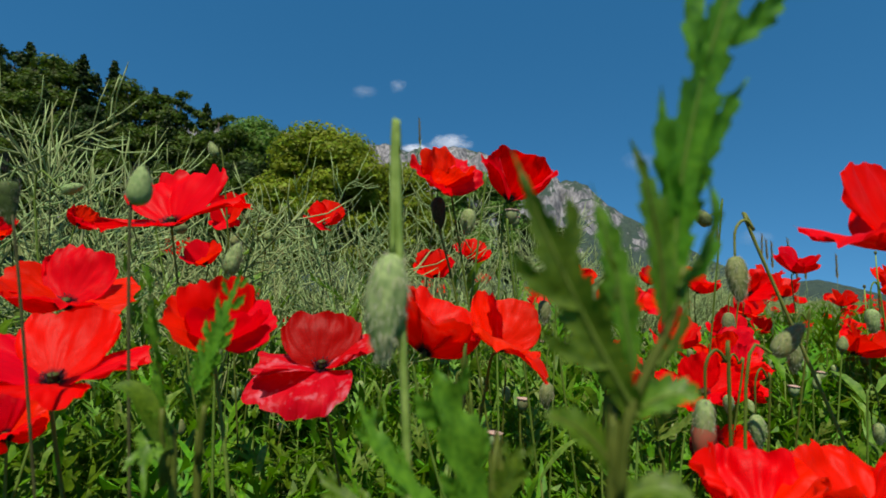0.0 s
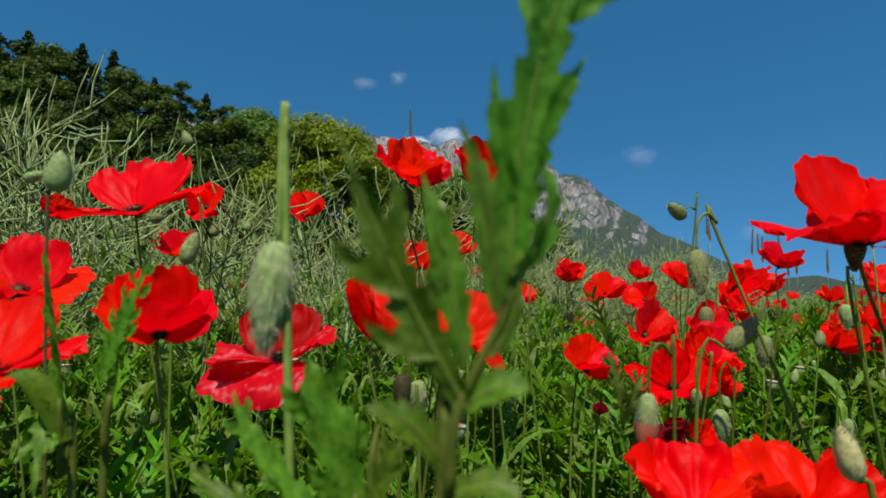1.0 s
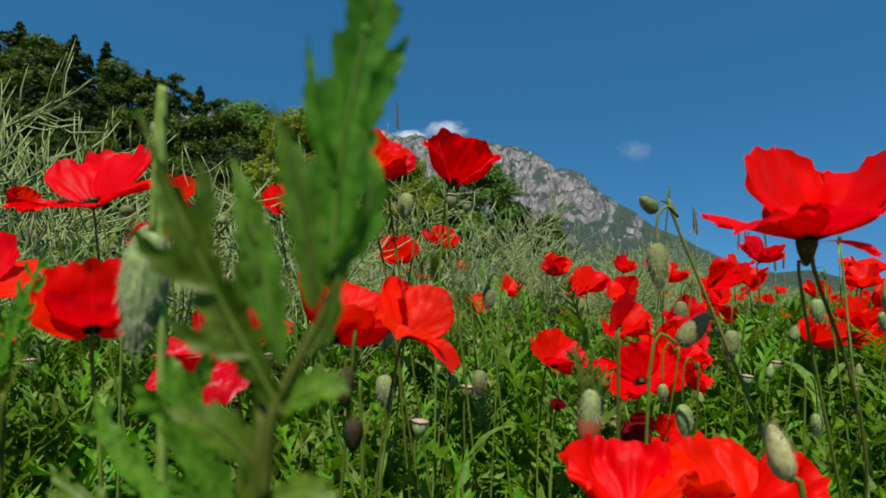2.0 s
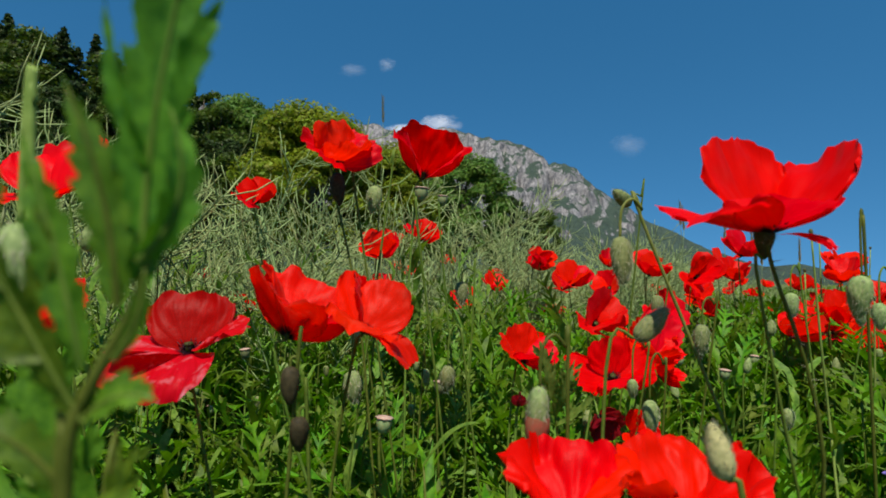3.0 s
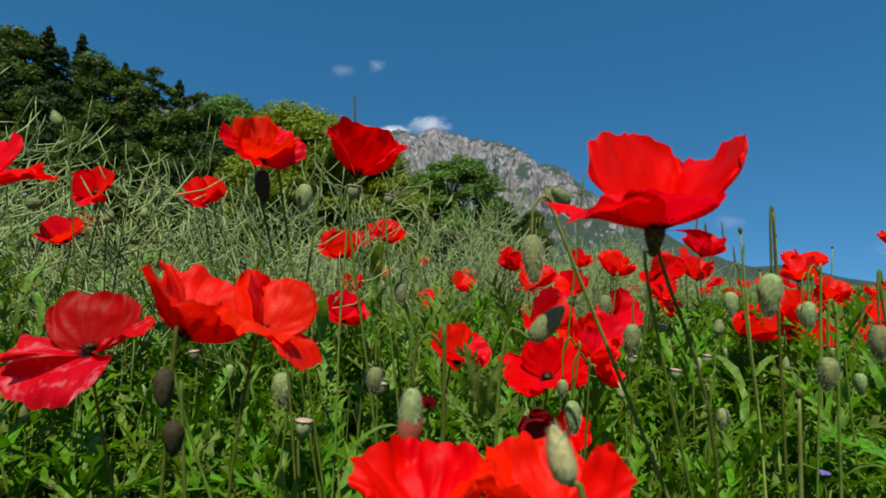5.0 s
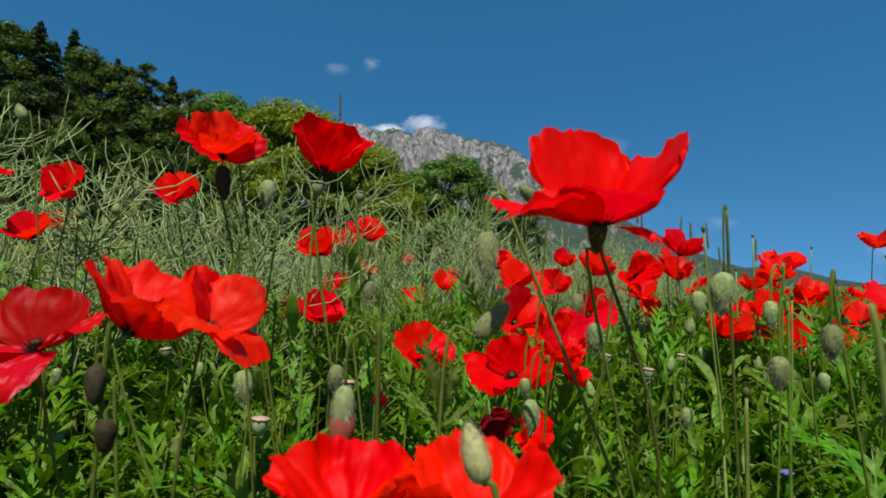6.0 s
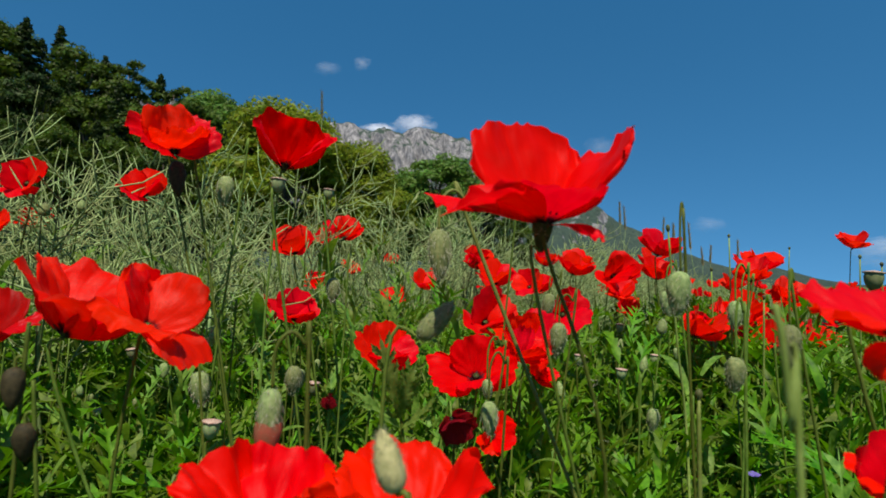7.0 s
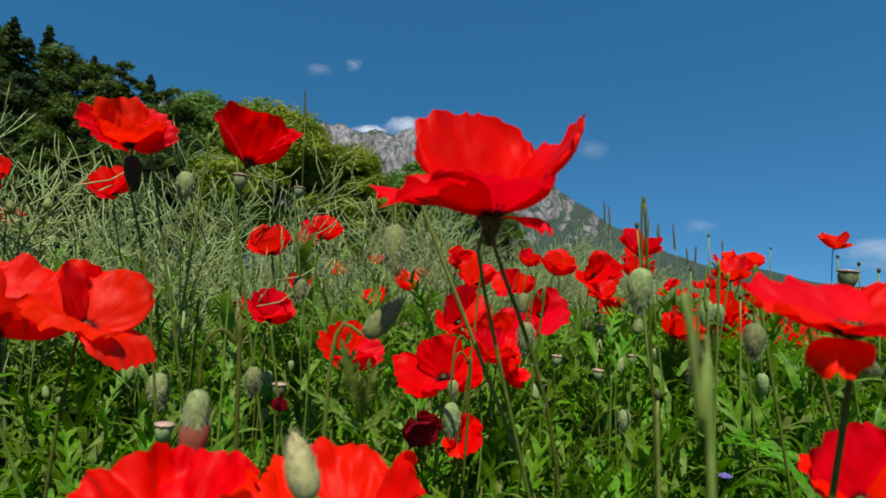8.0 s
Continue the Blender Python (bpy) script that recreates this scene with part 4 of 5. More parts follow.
poppy_leaves = [template_pinnate(1.0, 0.15, 4, 0.18, 0.2, 1), template_pinnate(1.0, 0.13, 5, 0.3, 0.35, 2), template_pinnate(1.0, 0.18, 4, 0.08, 0.1, 3), template_pinnate(1.0, 0.11, 5, 0.2, 0.45, 4)]
sprig_leaves = [template_pinnate(1.0, 0.22, 2, 0.15, 0.25, 5), template_pinnate(1.0, 0.16, 3, 0.25, 0.4, 6), template_leaf(1.0, 0.11, 0, 0.2, 3), template_leaf(1.0, 0.07, 0, 0.4, 3)]
blades = [template_blade(1.0, 0.05, 0.3), template_blade(1.0, 0.04, 0.9), template_blade(1.0, 0.06, 0.6)]
coarse = [template_pinnate(1.0, 0.2, 2, 0.2, 0.2, 7), template_leaf(1.0, 0.12, 2, 0.3, 4)]

grow_low("poppy_foliage", "tangled lobed green poppy leaves covering the field", 1020, 0.33, 1.3, poppy_leaves, 8, 0.079, LEAF, 11, 1.0, 0.3, 1.15)
grow_low("weed_foliage", "small narrow green weed leaves among the poppies", 1250, 0.32, 1.3, sprig_leaves, 12, 0.045, WEED, 12, 0.97, 0.35, 1.15)
grow_low("grass_tufts", "thin green grass blades among the poppies", 380, 0.36, 1.6, blades, 5, 0.1, GRASS, 13, 1.0, 0.5, 1.4)
grow_low("long_leaves", "long narrow dark green leaves standing in the growth", 420, 0.36, 1.2, [template_leaf(1.0, 0.07, 0, 0.15, 5), poppy_leaves[3]], 4, 0.075, LEAF, 17, 1.04, 0.45, 1.35)
grow_low("tall_weeds", "leafy green weeds growing up through the edge of the crop", 170, 0.6, 1.15, poppy_leaves[:3] + sprig_leaves[2:], 9, 0.055, WEED, 18, 1.27, 0.45, 1.2, 0.22)
grow_stems("thin_stalks", "thin hairy green stalks rising through the leaves", 120, 0.4, 2.2, 14, STEM, 0.7, 1.0, 0.0005)
grow_low("far_foliage", "green poppy foliage further up the field", 1300, 1.25, 3.6, coarse, 8, 0.068, LEAF, 15)
grow_low("farther_foliage", "green growth of the far field", 1500, 3.6, 16.0, coarse, 4, 0.13, GRASS, 16, 1.05, 0.5)


def rape_plant(b, stems, height, seed, fine=True):
    """A ripening oilseed plant: racemes of thin pods on a branched stalk."""
    rng = random.Random(seed)
    axis = [Vector((0, 0, 0)), Vector((rng.uniform(-0.02, 0.02), rng.uniform(-0.02, 0.02), height * 0.5)), Vector((rng.uniform(-0.06, 0.06), rng.uniform(-0.06, 0.06), height * 0.82))]
    line = smooth_path(axis, 4)
    stems.tube(line, 0.004, 0.002, 6 if fine else 3)
    for k in range(8 if fine else 6 if fine is not None else 4):
        s = 0.45 + 0.55 * k / 7
        o = axis[0].lerp(axis[1], min(1, s * 1.6)) if s < 0.6 else axis[1].lerp(axis[2], (s - 0.6) / 0.4)
        a = k * 2.4 + rng.random()
        reach, rise = rng.uniform(0.05, 0.16), height * rng.uniform(0.92, 1.08) - o.z
        rise = max(0.08, min(rise, 0.28))
        out = Vector((math.cos(a), math.sin(a), 0))
        r_line = smooth_path([o, o + out * reach * 0.45 + Vector((0, 0, rise * 0.35)), o + out * reach * 0.85 + Vector((0, 0, rise * 0.7)), o + out * reach * 1.25 + Vector((0, 0, rise * (1.0 if rng.random() < 0.6 else 0.8)))], 6 if fine else 3)
        stems.tube(r_line, 0.0016, 0.0006, 4 if fine else 3)
        pods = 15 if fine else 9 if fine is not None else 5
        for q in range(pods):
            u = 0.25 + 0.75 * q / pods
            p = r_line[min(len(r_line) - 2, int(u * (len(r_line) - 1)))]
            t = (r_line[min(len(r_line) - 1, int(u * (len(r_line) - 1)) + 1)] - p).normalized()
            d = Vector((rng.gauss(0, 1), rng.gauss(0, 1), rng.gauss(0, 0.6)))
            d = (d - t * d.dot(t)).normalized()
            long = rng.uniform(0.035, 0.062)
            p1 = p + (d * 0.6 + t * 0.5) * 0.012
            p2 = p1 + (d * 0.75 + t * 0.65).normalized() * long * 0.5
            p3 = p2 + (d * 0.5 + t * 0.75 + Vector((0, 0, 0.2))).normalized() * long * 0.5
            if fine:
                b.tube([p, p1, p2, p3], 0.0012, 0.0009, 3)
                b.spike(p3, p3 + (p3 - p2).normalized() * 0.008, 0.0007)
            else:
                n = len(b.v)
                w = d.cross(t).normalized() * 0.0019
                b.v.extend([tuple(p), tuple(p2 + w), tuple(p3), tuple(p2 - w), tuple(p2 + d * 0.0019)])
                b.f.extend([(n, n + 1, n + 4), (n + 1, n + 2, n + 4), (n, n + 4, n + 3), (n + 4, n + 2, n + 3)])


def rape_source(height, seed):
    root = tagged(new("rapeseed_plant"), "ripening rapeseed plant with a tangle of thin pale green pods", "rapeseed plant", "rapeseed plants")
    pods, stems = Bits(), Bits()
    rape_plant(pods, stems, height, seed)
    stems.put("stalk", RAPE_STEM, root)
    tagged(pods.put("pod_tangle", RAPE, root, "thin pale green pods"), kind="stuff")
    return root


rape_sources = [rape_source(h, s) for h, s in ((0.6, 1), (0.55, 2), (0.64, 3), (0.58, 4), (0.52, 5), (0.66, 6))]


def stand_height(x, y):
    """The stand is tallest in a clump beside the poppies."""
    return 0.9 + 0.07 * step(0.45, 0.1, x) + 0.02 * step(0.0, -0.35, x) + 0.1 * math.exp(-((x + 0.5) / 0.15) ** 2) - 0.36 * step(-0.56, -0.74, x) + 0.12 * noise.noise((x * 2.2, y * 2.2, 4.0))


def plant_rape():
    rng = random.Random(71)
    used = set()
    n = 0
    while n < 92:
        x = rng.uniform(-1.3, 1.5)
        y = rape_edge(x) + abs(rng.gauss(0, 0.3)) + rng.uniform(-0.05, 0.12)
        if not in_view(x, y, 0.2) or math.hypot(x - 0.05, y) < 0.84:
            continue
        k = rng.randrange(6)
        s = stand_height(x, y) * rng.uniform(0.84, 1.08)
        m = pose(x, y, ground_z(x, y), rng.uniform(-7, 7), rng.uniform(-7, 7), rng.uniform(0, 360)) @ Matrix.Diagonal((1, 1, s, 1))
        if k in used:
            ob = copy_thing(rape_sources[k], m)
        else:
            ob = rape_sources[k]
            used.add(k)
        ob.matrix_basis = m
        n += 1
    kinds = []
    for k in range(4):
        b = Bits()
        rape_plant(b, b, 0.6, 40 + k, False)
        kinds.append((b.v, b.f))
    placed = []
    while len(placed) < 440:
        r = math.sqrt(rng.uniform(0.8, 36))
        a = rng.uniform(-0.9, 0.75)
        x, y = r * math.sin(a), r * math.cos(a)
        if y < rape_edge(x) + 0.25 or not in_view(x, y, 0.3):
            continue
        s = stand_height(x, y) * rng.uniform(0.85, 1.08)
        placed.append((rng.randrange(4), turn3(rng.uniform(0, 6.283), 0, 0, 1.0) @ np.diag((1, 1, s)), (x, y, ground_z(x, y))))
    scatter("rapeseed_stand", kinds, placed, RAPE, "dense stand of ripening rapeseed with pale green pods", "crop")
    kinds = []
    for k in range(3):
        b = Bits()
        rape_plant(b, b, 0.6, 60 + k, None)
        kinds.append((b.v, b.f))
    placed = []
    while len(placed) < 400:
        r = rng.uniform(6, 42)
        a = rng.uniform(-0.9, 0.62)
        x, y = r * math.sin(a), r * math.cos(a)
        if y < rape_edge(x) + 0.25:
            continue
        s = rng.uniform(0.9, 1.05)
        placed.append((rng.randrange(3), turn3(rng.uniform(0, 6.283), 0, 0, 1.0) @ np.diag((3.2, 3.2, s)), (x, y, ground_z(x, y))))
    scatter("far_rapeseed", kinds, placed, RAPE, "far part of the pale green rapeseed stand", "crop")


plant_rape()

# ---- poppies of the foreground, largest first ----

poppy(0.213, 0.264, 0.471, 0.085, lean=4, toward=180, petals=[(28, 48, 42, 0.052, 68), (118, 68, 80, 0.048, 70), (200, 34, -8, 0.048, 54), (-95, 26, 14, 0.033, 74), (-48, 6, -40, 0.027, 30)], hairy=True, foot=(0.312, 0.311), ruffle=0.15, seed=43, label="large scarlet poppy with spreading crumpled petals on a dark stem")
poppy(0.112, 0.215, 0.368, 0.055, lean=6, toward=-60, petals=[(70, 50, 58, 0.032, 66), (165, 50, 40, 0.031, 60), (250, 44, 30, 0.025, 64), (-15, 50, 42, 0.029, 60)], ruffle=0.3, label="scarlet cup-shaped poppy with crumpled rim", seed=12)
poppy(0.158, 0.226, 0.363, 0.060, lean=8, toward=-110, petals=[(100, 50, 54, 0.034, 66), (178, 50, 38, 0.033, 58), (265, 44, 26, 0.029, 64), (-5, 48, 32, 0.034, 58)], ruffle=0.3, label="wide scarlet poppy with crumpled rim beside another flower", seed=13)
poppy(-0.003, 0.433, 0.535, 0.062, lean=48, toward=-60, material=ORANGE, rise=56, end=46, ruffle=0.24, label="orange-red poppy nodding forward with a dark centre", seed=14)
poppy(0.057, 0.501, 0.537, 0.092, lean=20, toward=-30, rise=56, end=54, label="scarlet cup-shaped poppy held above the rapeseed", seed=15)
poppy(-0.199, 0.421, 0.506, 0.082, lean=12, toward=-100, petals=[(66, 58, 50, 0.054, 70), (125, 50, 40, 0.048, 62), (196, 16, -16, 0.05, 60), (5, 26, 8, 0.058, 44), (-80, 24, 4, 0.022, 66)], label="wide scarlet poppy with one paler drooping petal", seed=16)
poppy(-0.098, 0.255, 0.431, 0.052, lean=35, toward=-60, rise=50, end=55, ruffle=0.12, label="scarlet poppy with half-closed overlapping petals", seed=17)
poppy(-0.074, 0.358, 0.409, 0.072, lean=12, toward=-90, material=PINK, petals=[(102, 66, 60, 0.038, 72, CRIMSON), (247, 4, -62, 0.043, 88), (194, 24, -6, 0.041, 50), (4, 32, 20, 0.037, 56)], label="crimson poppy with pale highlights coloured into its lower petals", seed=18)
poppy(-0.011, 0.329, 0.420, 0.070, lean=26, toward=20, material=ORANGE, petals=[(95, 68, 62, 0.042, 74), (176, 62, 36, 0.042, 62), (-112, 60, 8, 0.04, 74), (0, 50, 30, 0.032, 64)], label="orange-red poppy with two petals folded outward", seed=19)
poppy(0.030, 0.325, 0.423, 0.050, lean=24, toward=-10, material=ORANGE, petals=[(100, 64, 58, 0.034, 74), (184, 62, 54, 0.031, 72), (-92, 50, -30, 0.032, 74), (-20, 24, -40, 0.033, 70)], label="orange-red poppy with a drooping outer petal", seed=20)
poppy(-0.159, 0.239, 0.417, 0.060, lean=14, toward=-60, petals=[(15, 26, 18, 0.038, 46), (100, 50, 48, 0.033, 66), (190, 34, 24, 0.034, 60), (-70, 18, -2, 0.028, 66)], label="large scarlet poppy with a deep open bowl", seed=21)
poppy(-0.216, 0.332, 0.448, 0.066, lean=30, toward=-60, material=ORANGE, rise=40, end=30, seed=22)
poppy(-0.228, 0.308, 0.380, 0.050, lean=40, toward=-60, material=ORANGE, seed=23)
poppy(-0.273, 0.662, 0.495, 0.056, lean=40, toward=-90, seed=24)
poppy(-0.392, 0.615, 0.534, 0.040, lean=50, toward=-30, seed=25)
poppy(-0.454, 0.596, 0.520, 0.040, lean=50, toward=-90, seed=26)
poppy(-0.150, 0.726, 0.547, 0.062, lean=48, toward=-70, rise=48, end=40, seed=27)
poppy(-0.257, 0.689, 0.552, 0.056, lean=62, toward=-85, rise=40, end=34, seed=28)
poppy(0.138, 0.478, 0.388, 0.052, lean=40, toward=-60, rise=46, end=40, seed=29)
poppy(0.212, 0.482, 0.373, 0.070, lean=42, toward=-100, rise=40, end=36, seed=30)
poppy(0.246, 0.492, 0.387, 0.050, lean=35, toward=-50, seed=31)
poppy(0.265, 0.522, 0.369, 0.040, lean=60, toward=-30, seed=32)
poppy(0.220, 0.457, 0.336, 0.036, lean=60, toward=-80, seed=33)
poppy(0.190, 0.446, 0.353, 0.032, lean=120, toward=-80, material=DRY_RED, label="wilting dark red poppy hanging from its stem", seed=34)
poppy(0.116, 0.348, 0.380, 0.014, lean=20, toward=-80, material=DRY_RED, rise=80, end=85, label="small dark red poppy still half closed", seed=35)
poppy(0.293, 0.183, 0.432, 0.048, lean=10, toward=-110, petals=[(95, 34, 22, 0.027, 64), (178, 30, 10, 0.024, 54), (218, 16, -66, 0.017, 46), (-80, 22, 2, 0.021, 60), (5, 30, 14, 0.027, 56)], label="scarlet poppy with one petal turned down", seed=36)
poppy(0.336, 0.234, 0.369, 0.050, lean=30, toward=-110, seed=37)

# ---- poppies of the middle field ----

poppy(0.324, 1.396, 0.483, 0.077, lean=24.0, toward=-90, material=RED, seed=38)
poppy(0.190, 1.182, 0.437, 0.077, lean=30.0, toward=-60, material=RED, seed=39)
poppy(0.136, 1.186, 0.404, 0.077, lean=30.0, toward=-120, material=RED, seed=40)
poppy(0.320, 1.133, 0.437, 0.077, lean=30.0, toward=-90, material=ORANGE, seed=41)
poppy(0.472, 1.328, 0.489, 0.077, lean=24.0, toward=-70, material=RED, seed=42)
poppy(0.447, 1.275, 0.431, 0.077, lean=36.0, toward=-110, material=RED, seed=43)
poppy(0.444, 1.012, 0.464, 0.077, lean=24.0, toward=-60, material=RED, seed=44)
poppy(0.469, 0.890, 0.460, 0.077, lean=68, toward=-88, material=RED, seed=45)
poppy(0.510, 0.979, 0.424, 0.077, lean=33.0, toward=-80, material=RED, seed=46)
poppy(0.350, 0.743, 0.409, 0.077, lean=72, toward=-85, material=RED, seed=47)
poppy(0.590, 1.007, 0.456, 0.077, lean=18.0, toward=-90, material=ORANGE, seed=48)
poppy(0.538, 0.885, 0.492, 0.077, lean=18.0, toward=-60, material=ORANGE, seed=49)
poppy(0.904, 1.317, 0.436, 0.077, lean=18.0, toward=-90, material=ORANGE, seed=50)
poppy(0.639, 0.811, 0.453, 0.077, lean=12.0, toward=-110, material=RED, seed=51)
poppy(0.520, 0.739, 0.382, 0.077, lean=30.0, toward=-50, material=RED, seed=52)
poppy(0.790, 0.973, 0.367, 0.077, lean=24.0, toward=-110, material=ORANGE, seed=53)
poppy(0.914, 1.040, 0.338, 0.077, lean=30.0, toward=-60, material=RED, seed=54)
poppy(0.371, 1.472, 0.363, 0.077, lean=30.0, toward=-90, material=RED, seed=55)
poppy(0.383, 1.658, 0.244, 0.074, lean=30.0, toward=-90, material=RED, seed=56)
poppy(-0.047, 1.412, 0.437, 0.077, lean=36.0, toward=-90, material=RED, seed=57)
poppy(-0.002, 0.859, 0.395, 0.077, lean=33.0, toward=-60, material=RED, seed=58)
poppy(0.001, 1.811, 0.479, 0.057, lean=36.0, toward=-90, material=RED, seed=59)
poppy(-0.014, 0.931, 0.491, 0.077, lean=30.0, toward=-90, material=ORANGE, seed=60)
poppy(0.049, 1.021, 0.522, 0.077, lean=30.0, toward=-60, material=RED, seed=61)
poppy(-0.033, 1.474, 0.541, 0.077, lean=30.0, toward=-120, material=ORANGE, seed=62)
poppy(-0.274, 2.087, 0.083, 0.081, lean=30.0, toward=-90, material=RED, seed=63)
poppy(1.051, 1.132, 0.523, 0.077, lean=24.0, toward=-90, material=ORANGE, seed=64)
poppy(0.600, 0.777, 0.400, 0.077, lean=24.0, toward=-60, material=RED, seed=65)
poppy(1.223, 1.432, 0.177, 0.077, lean=30.0, toward=-60, material=RED, seed=66)
poppy(0.899, 1.325, 0.176, 0.077, lean=36.0, toward=-40, material=RED, seed=67)
poppy(-0.313, 1.163, 0.393, 0.077, lean=36.0, toward=-40, material=ORANGE, seed=68)
poppy(-0.492, 1.493, 0.462, 0.056, lean=36.0, toward=-90, material=ORANGE, seed=69)
poppy(-0.523, 1.132, 0.543, 0.077, lean=18.0, toward=-60, material=RED, seed=70)
poppy(0.240, 1.569, 0.464, 0.053, lean=24.0, toward=-90, material=RED, seed=71)
poppy(-0.063, 2.254, 0.503, 0.070, lean=30.0, toward=-80, material=RED, seed=72)
poppy(0.118, 1.682, 0.506, 0.053, lean=30.0, toward=-90, material=RED, seed=73)
poppy(1.082, 1.818, 0.414, 0.053, lean=30.0, toward=-90, material=RED, seed=74)
poppy(0.753, 1.467, 0.188, 0.027, lean=30.0, toward=-90, material=RED, seed=75)
poppy(1.255, 2.075, 0.136, 0.044, lean=30.0, toward=-90, material=RED, seed=76)
poppy(1.294, 1.344, 0.406, 0.055, lean=24.0, toward=-60, material=RED, seed=77)
poppy(0.792, 0.965, 0.421, 0.077, lean=24.0, toward=-60, material=ORANGE, seed=78)
poppy(0.501, 1.179, 0.479, 0.077, lean=18.0, toward=-90, material=RED, seed=79)
poppy(0.306, 1.002, 0.447, 0.077, lean=36.0, toward=-80, material=RED, seed=80)
poppy(0.321, 1.351, 0.495, 0.077, lean=24.0, toward=-60, material=RED, seed=81)
poppy(0.748, 0.961, 0.472, 0.077, lean=18.0, toward=-90, material=RED, seed=82)
poppy(0.648, 1.167, 0.483, 0.077, lean=24.0, toward=-70, material=RED, seed=83)
poppy(-0.075, 1.037, 0.385, 0.077, lean=36.0, toward=-60, material=RED, seed=84)
poppy(0.698, 1.000, 0.395, 0.058, lean=34, toward=-70, material=RED, seed=610)
poppy(0.650, 0.850, 0.378, 0.066, lean=52, toward=-100, material=RED, seed=611)
poppy(0.780, 0.950, 0.412, 0.072, lean=24, toward=-90, material=ORANGE, seed=612)
poppy(0.712, 0.800, 0.371, 0.058, lean=44, toward=-50, material=RED, seed=613)
poppy(0.832, 0.900, 0.388, 0.066, lean=34, toward=-125, material=RED, seed=614)
poppy(0.236, 0.620, 0.406, 0.072, lean=52, toward=-70, material=ORANGE, seed=615)
poppy(0.518, 0.950, 0.397, 0.058, lean=24, toward=-100, material=RED, seed=616)
poppy(0.269, 0.560, 0.390, 0.066, lean=44, toward=-90, material=RED, seed=617)
poppy(0.544, 0.780, 0.379, 0.072, lean=34, toward=-50, material=ORANGE, seed=618)
poppy(0.357, 0.950, 0.441, 0.058, lean=52, toward=-125, material=RED, seed=619)
poppy(0.571, 1.100, 0.450, 0.066, lean=24, toward=-70, material=RED, seed=620)
poppy(0.663, 0.800, 0.363, 0.072, lean=44, toward=-100, material=ORANGE, seed=621)

# ---- poppies far up the field ----


def far_poppies():
    rng = random.Random(99)
    sources = []
    for k in range(5):
        sources.append(poppy(0.9 + 0.1 * k, 2.2 + 0.2 * k, 0.42, 0.055, rng.uniform(20, 60), rng.uniform(-140, -40), seed=300 + k, material=(RED, ORANGE)[k % 3 == 2]))
    made = 0
    while made < 90:
        r, a = rng.uniform(1.5, 9.0), rng.uniform(-0.2, 0.85)
        x, y = r * math.sin(a), r * math.cos(a)
        if y > rape_edge(x) - 0.1 or not in_view(x, y, 0.3):
            continue
        s = rng.uniform(0.85, 1.06)
        copy_thing(rng.choice(sources), pose(x, y, ground_z(x, y), 0, 0, rng.uniform(-40, 40)) @ Matrix.Diagonal((s, s, s, 1)))
        made += 1


far_poppies()


def field_buds():
    """Buds and pods scattered among the leaves."""
    rng = random.Random(123)
    sources = [bud_nodding(0.5 + 0.07 * k, 0.75, 0.36, 0.017, 0.0095, 0.02, rng.choice((-0.01, 0.01)), 400 + k, bristly=False) for k in range(3)]
    sources += [seed_pod(0.36 + 0.09 * k, 0.7, 0.36, 0.014, 410 + k) for k in range(2)]
    sources += [bud_upright(0.42 + 0.1 * k, 0.66, 0.36, 0.018, 0.0095, 12, 40 * k, 420 + k, bristly=False) for k in range(2)]
    made = 0
    while made < 115:
        r, a = math.sqrt(rng.uniform(0.3, 5.0)), rng.uniform(-0.7, 0.75)
        x, y = 0.09 + r * math.sin(a), r * math.cos(a)
        if y > rape_edge(x) + 0.05 or not in_view(x, y):
            continue
        s = rng.uniform(0.8, 1.06)
        copy_thing(rng.choice(sources), pose(x, y, ground_z(x, y), 0, 0, rng.uniform(0, 360)) @ Matrix.Diagonal((s, s, s, 1)))
        made += 1


field_buds()


# ---- buds and seed pods ----

bud_upright(0.152, 0.190, 0.400, 0.0175, 0.0087, lean=14, toward=180, r=0.001, pale=True, seed=85)

bud_upright(0.212, 0.266, 0.467, 0.0128, 0.0103, lean=4, deep=True, bristly=False, r=0.0007, foot=(0.302, 0.321), seed=86)
bud_nodding(0.109, 0.245, 0.398, 0.0232, 0.0097, hook=0.02, opening=True, seed=87)
bud_upright(-0.099, 0.186, 0.4885, 0.0133, 0.0085, lean=5, r=0.0005, dark=True, seed=88)
bud_upright(-0.151, 0.198, 0.485, 0.0150, 0.0099, lean=12, toward=180, r=0.0005, dark=True, deep=True, seed=89)
bud_nodding(0.174, 0.343, 0.463, 0.0276, 0.0133, hook=0.022, side=0.016, foot=(0.37, 0.352), r=0.0009, pale=True, seed=90)
bud_upright(0.170, 0.287, 0.431, 0.0216, 0.0108, lean=46, toward=0, foot=(0.13, 0.29), seed=91)
bud_nodding(0.299, 0.324, 0.443, 0.0235, 0.0136, hook=0.036, side=0.003, lumpy=0.2, seed=92)
bud_nodding(0.325, 0.319, 0.402, 0.0179, 0.0107, hook=0.03, side=0.006, lumpy=0.22, seed=93)
bud_nodding(0.215, 0.444, 0.373, 0.0140, 0.0084, hook=0.03, seed=94)
bud_upright(-0.269, 0.414, 0.534, 0.0164, 0.0090, lean=75, toward=0, seed=95)
bud_upright(-0.231, 0.570, 0.605, 0.0165, 0.0105, lean=25, toward=180, seed=97)
seed_pod(0.035, 0.411, 0.355, 0.0126, seed=98)
seed_pod(0.075, 0.557, 0.354, 0.0137, seed=100)
bud_nodding(0.079, 0.448, 0.379, 0.0206, 0.0123, hook=0.03, seed=101)
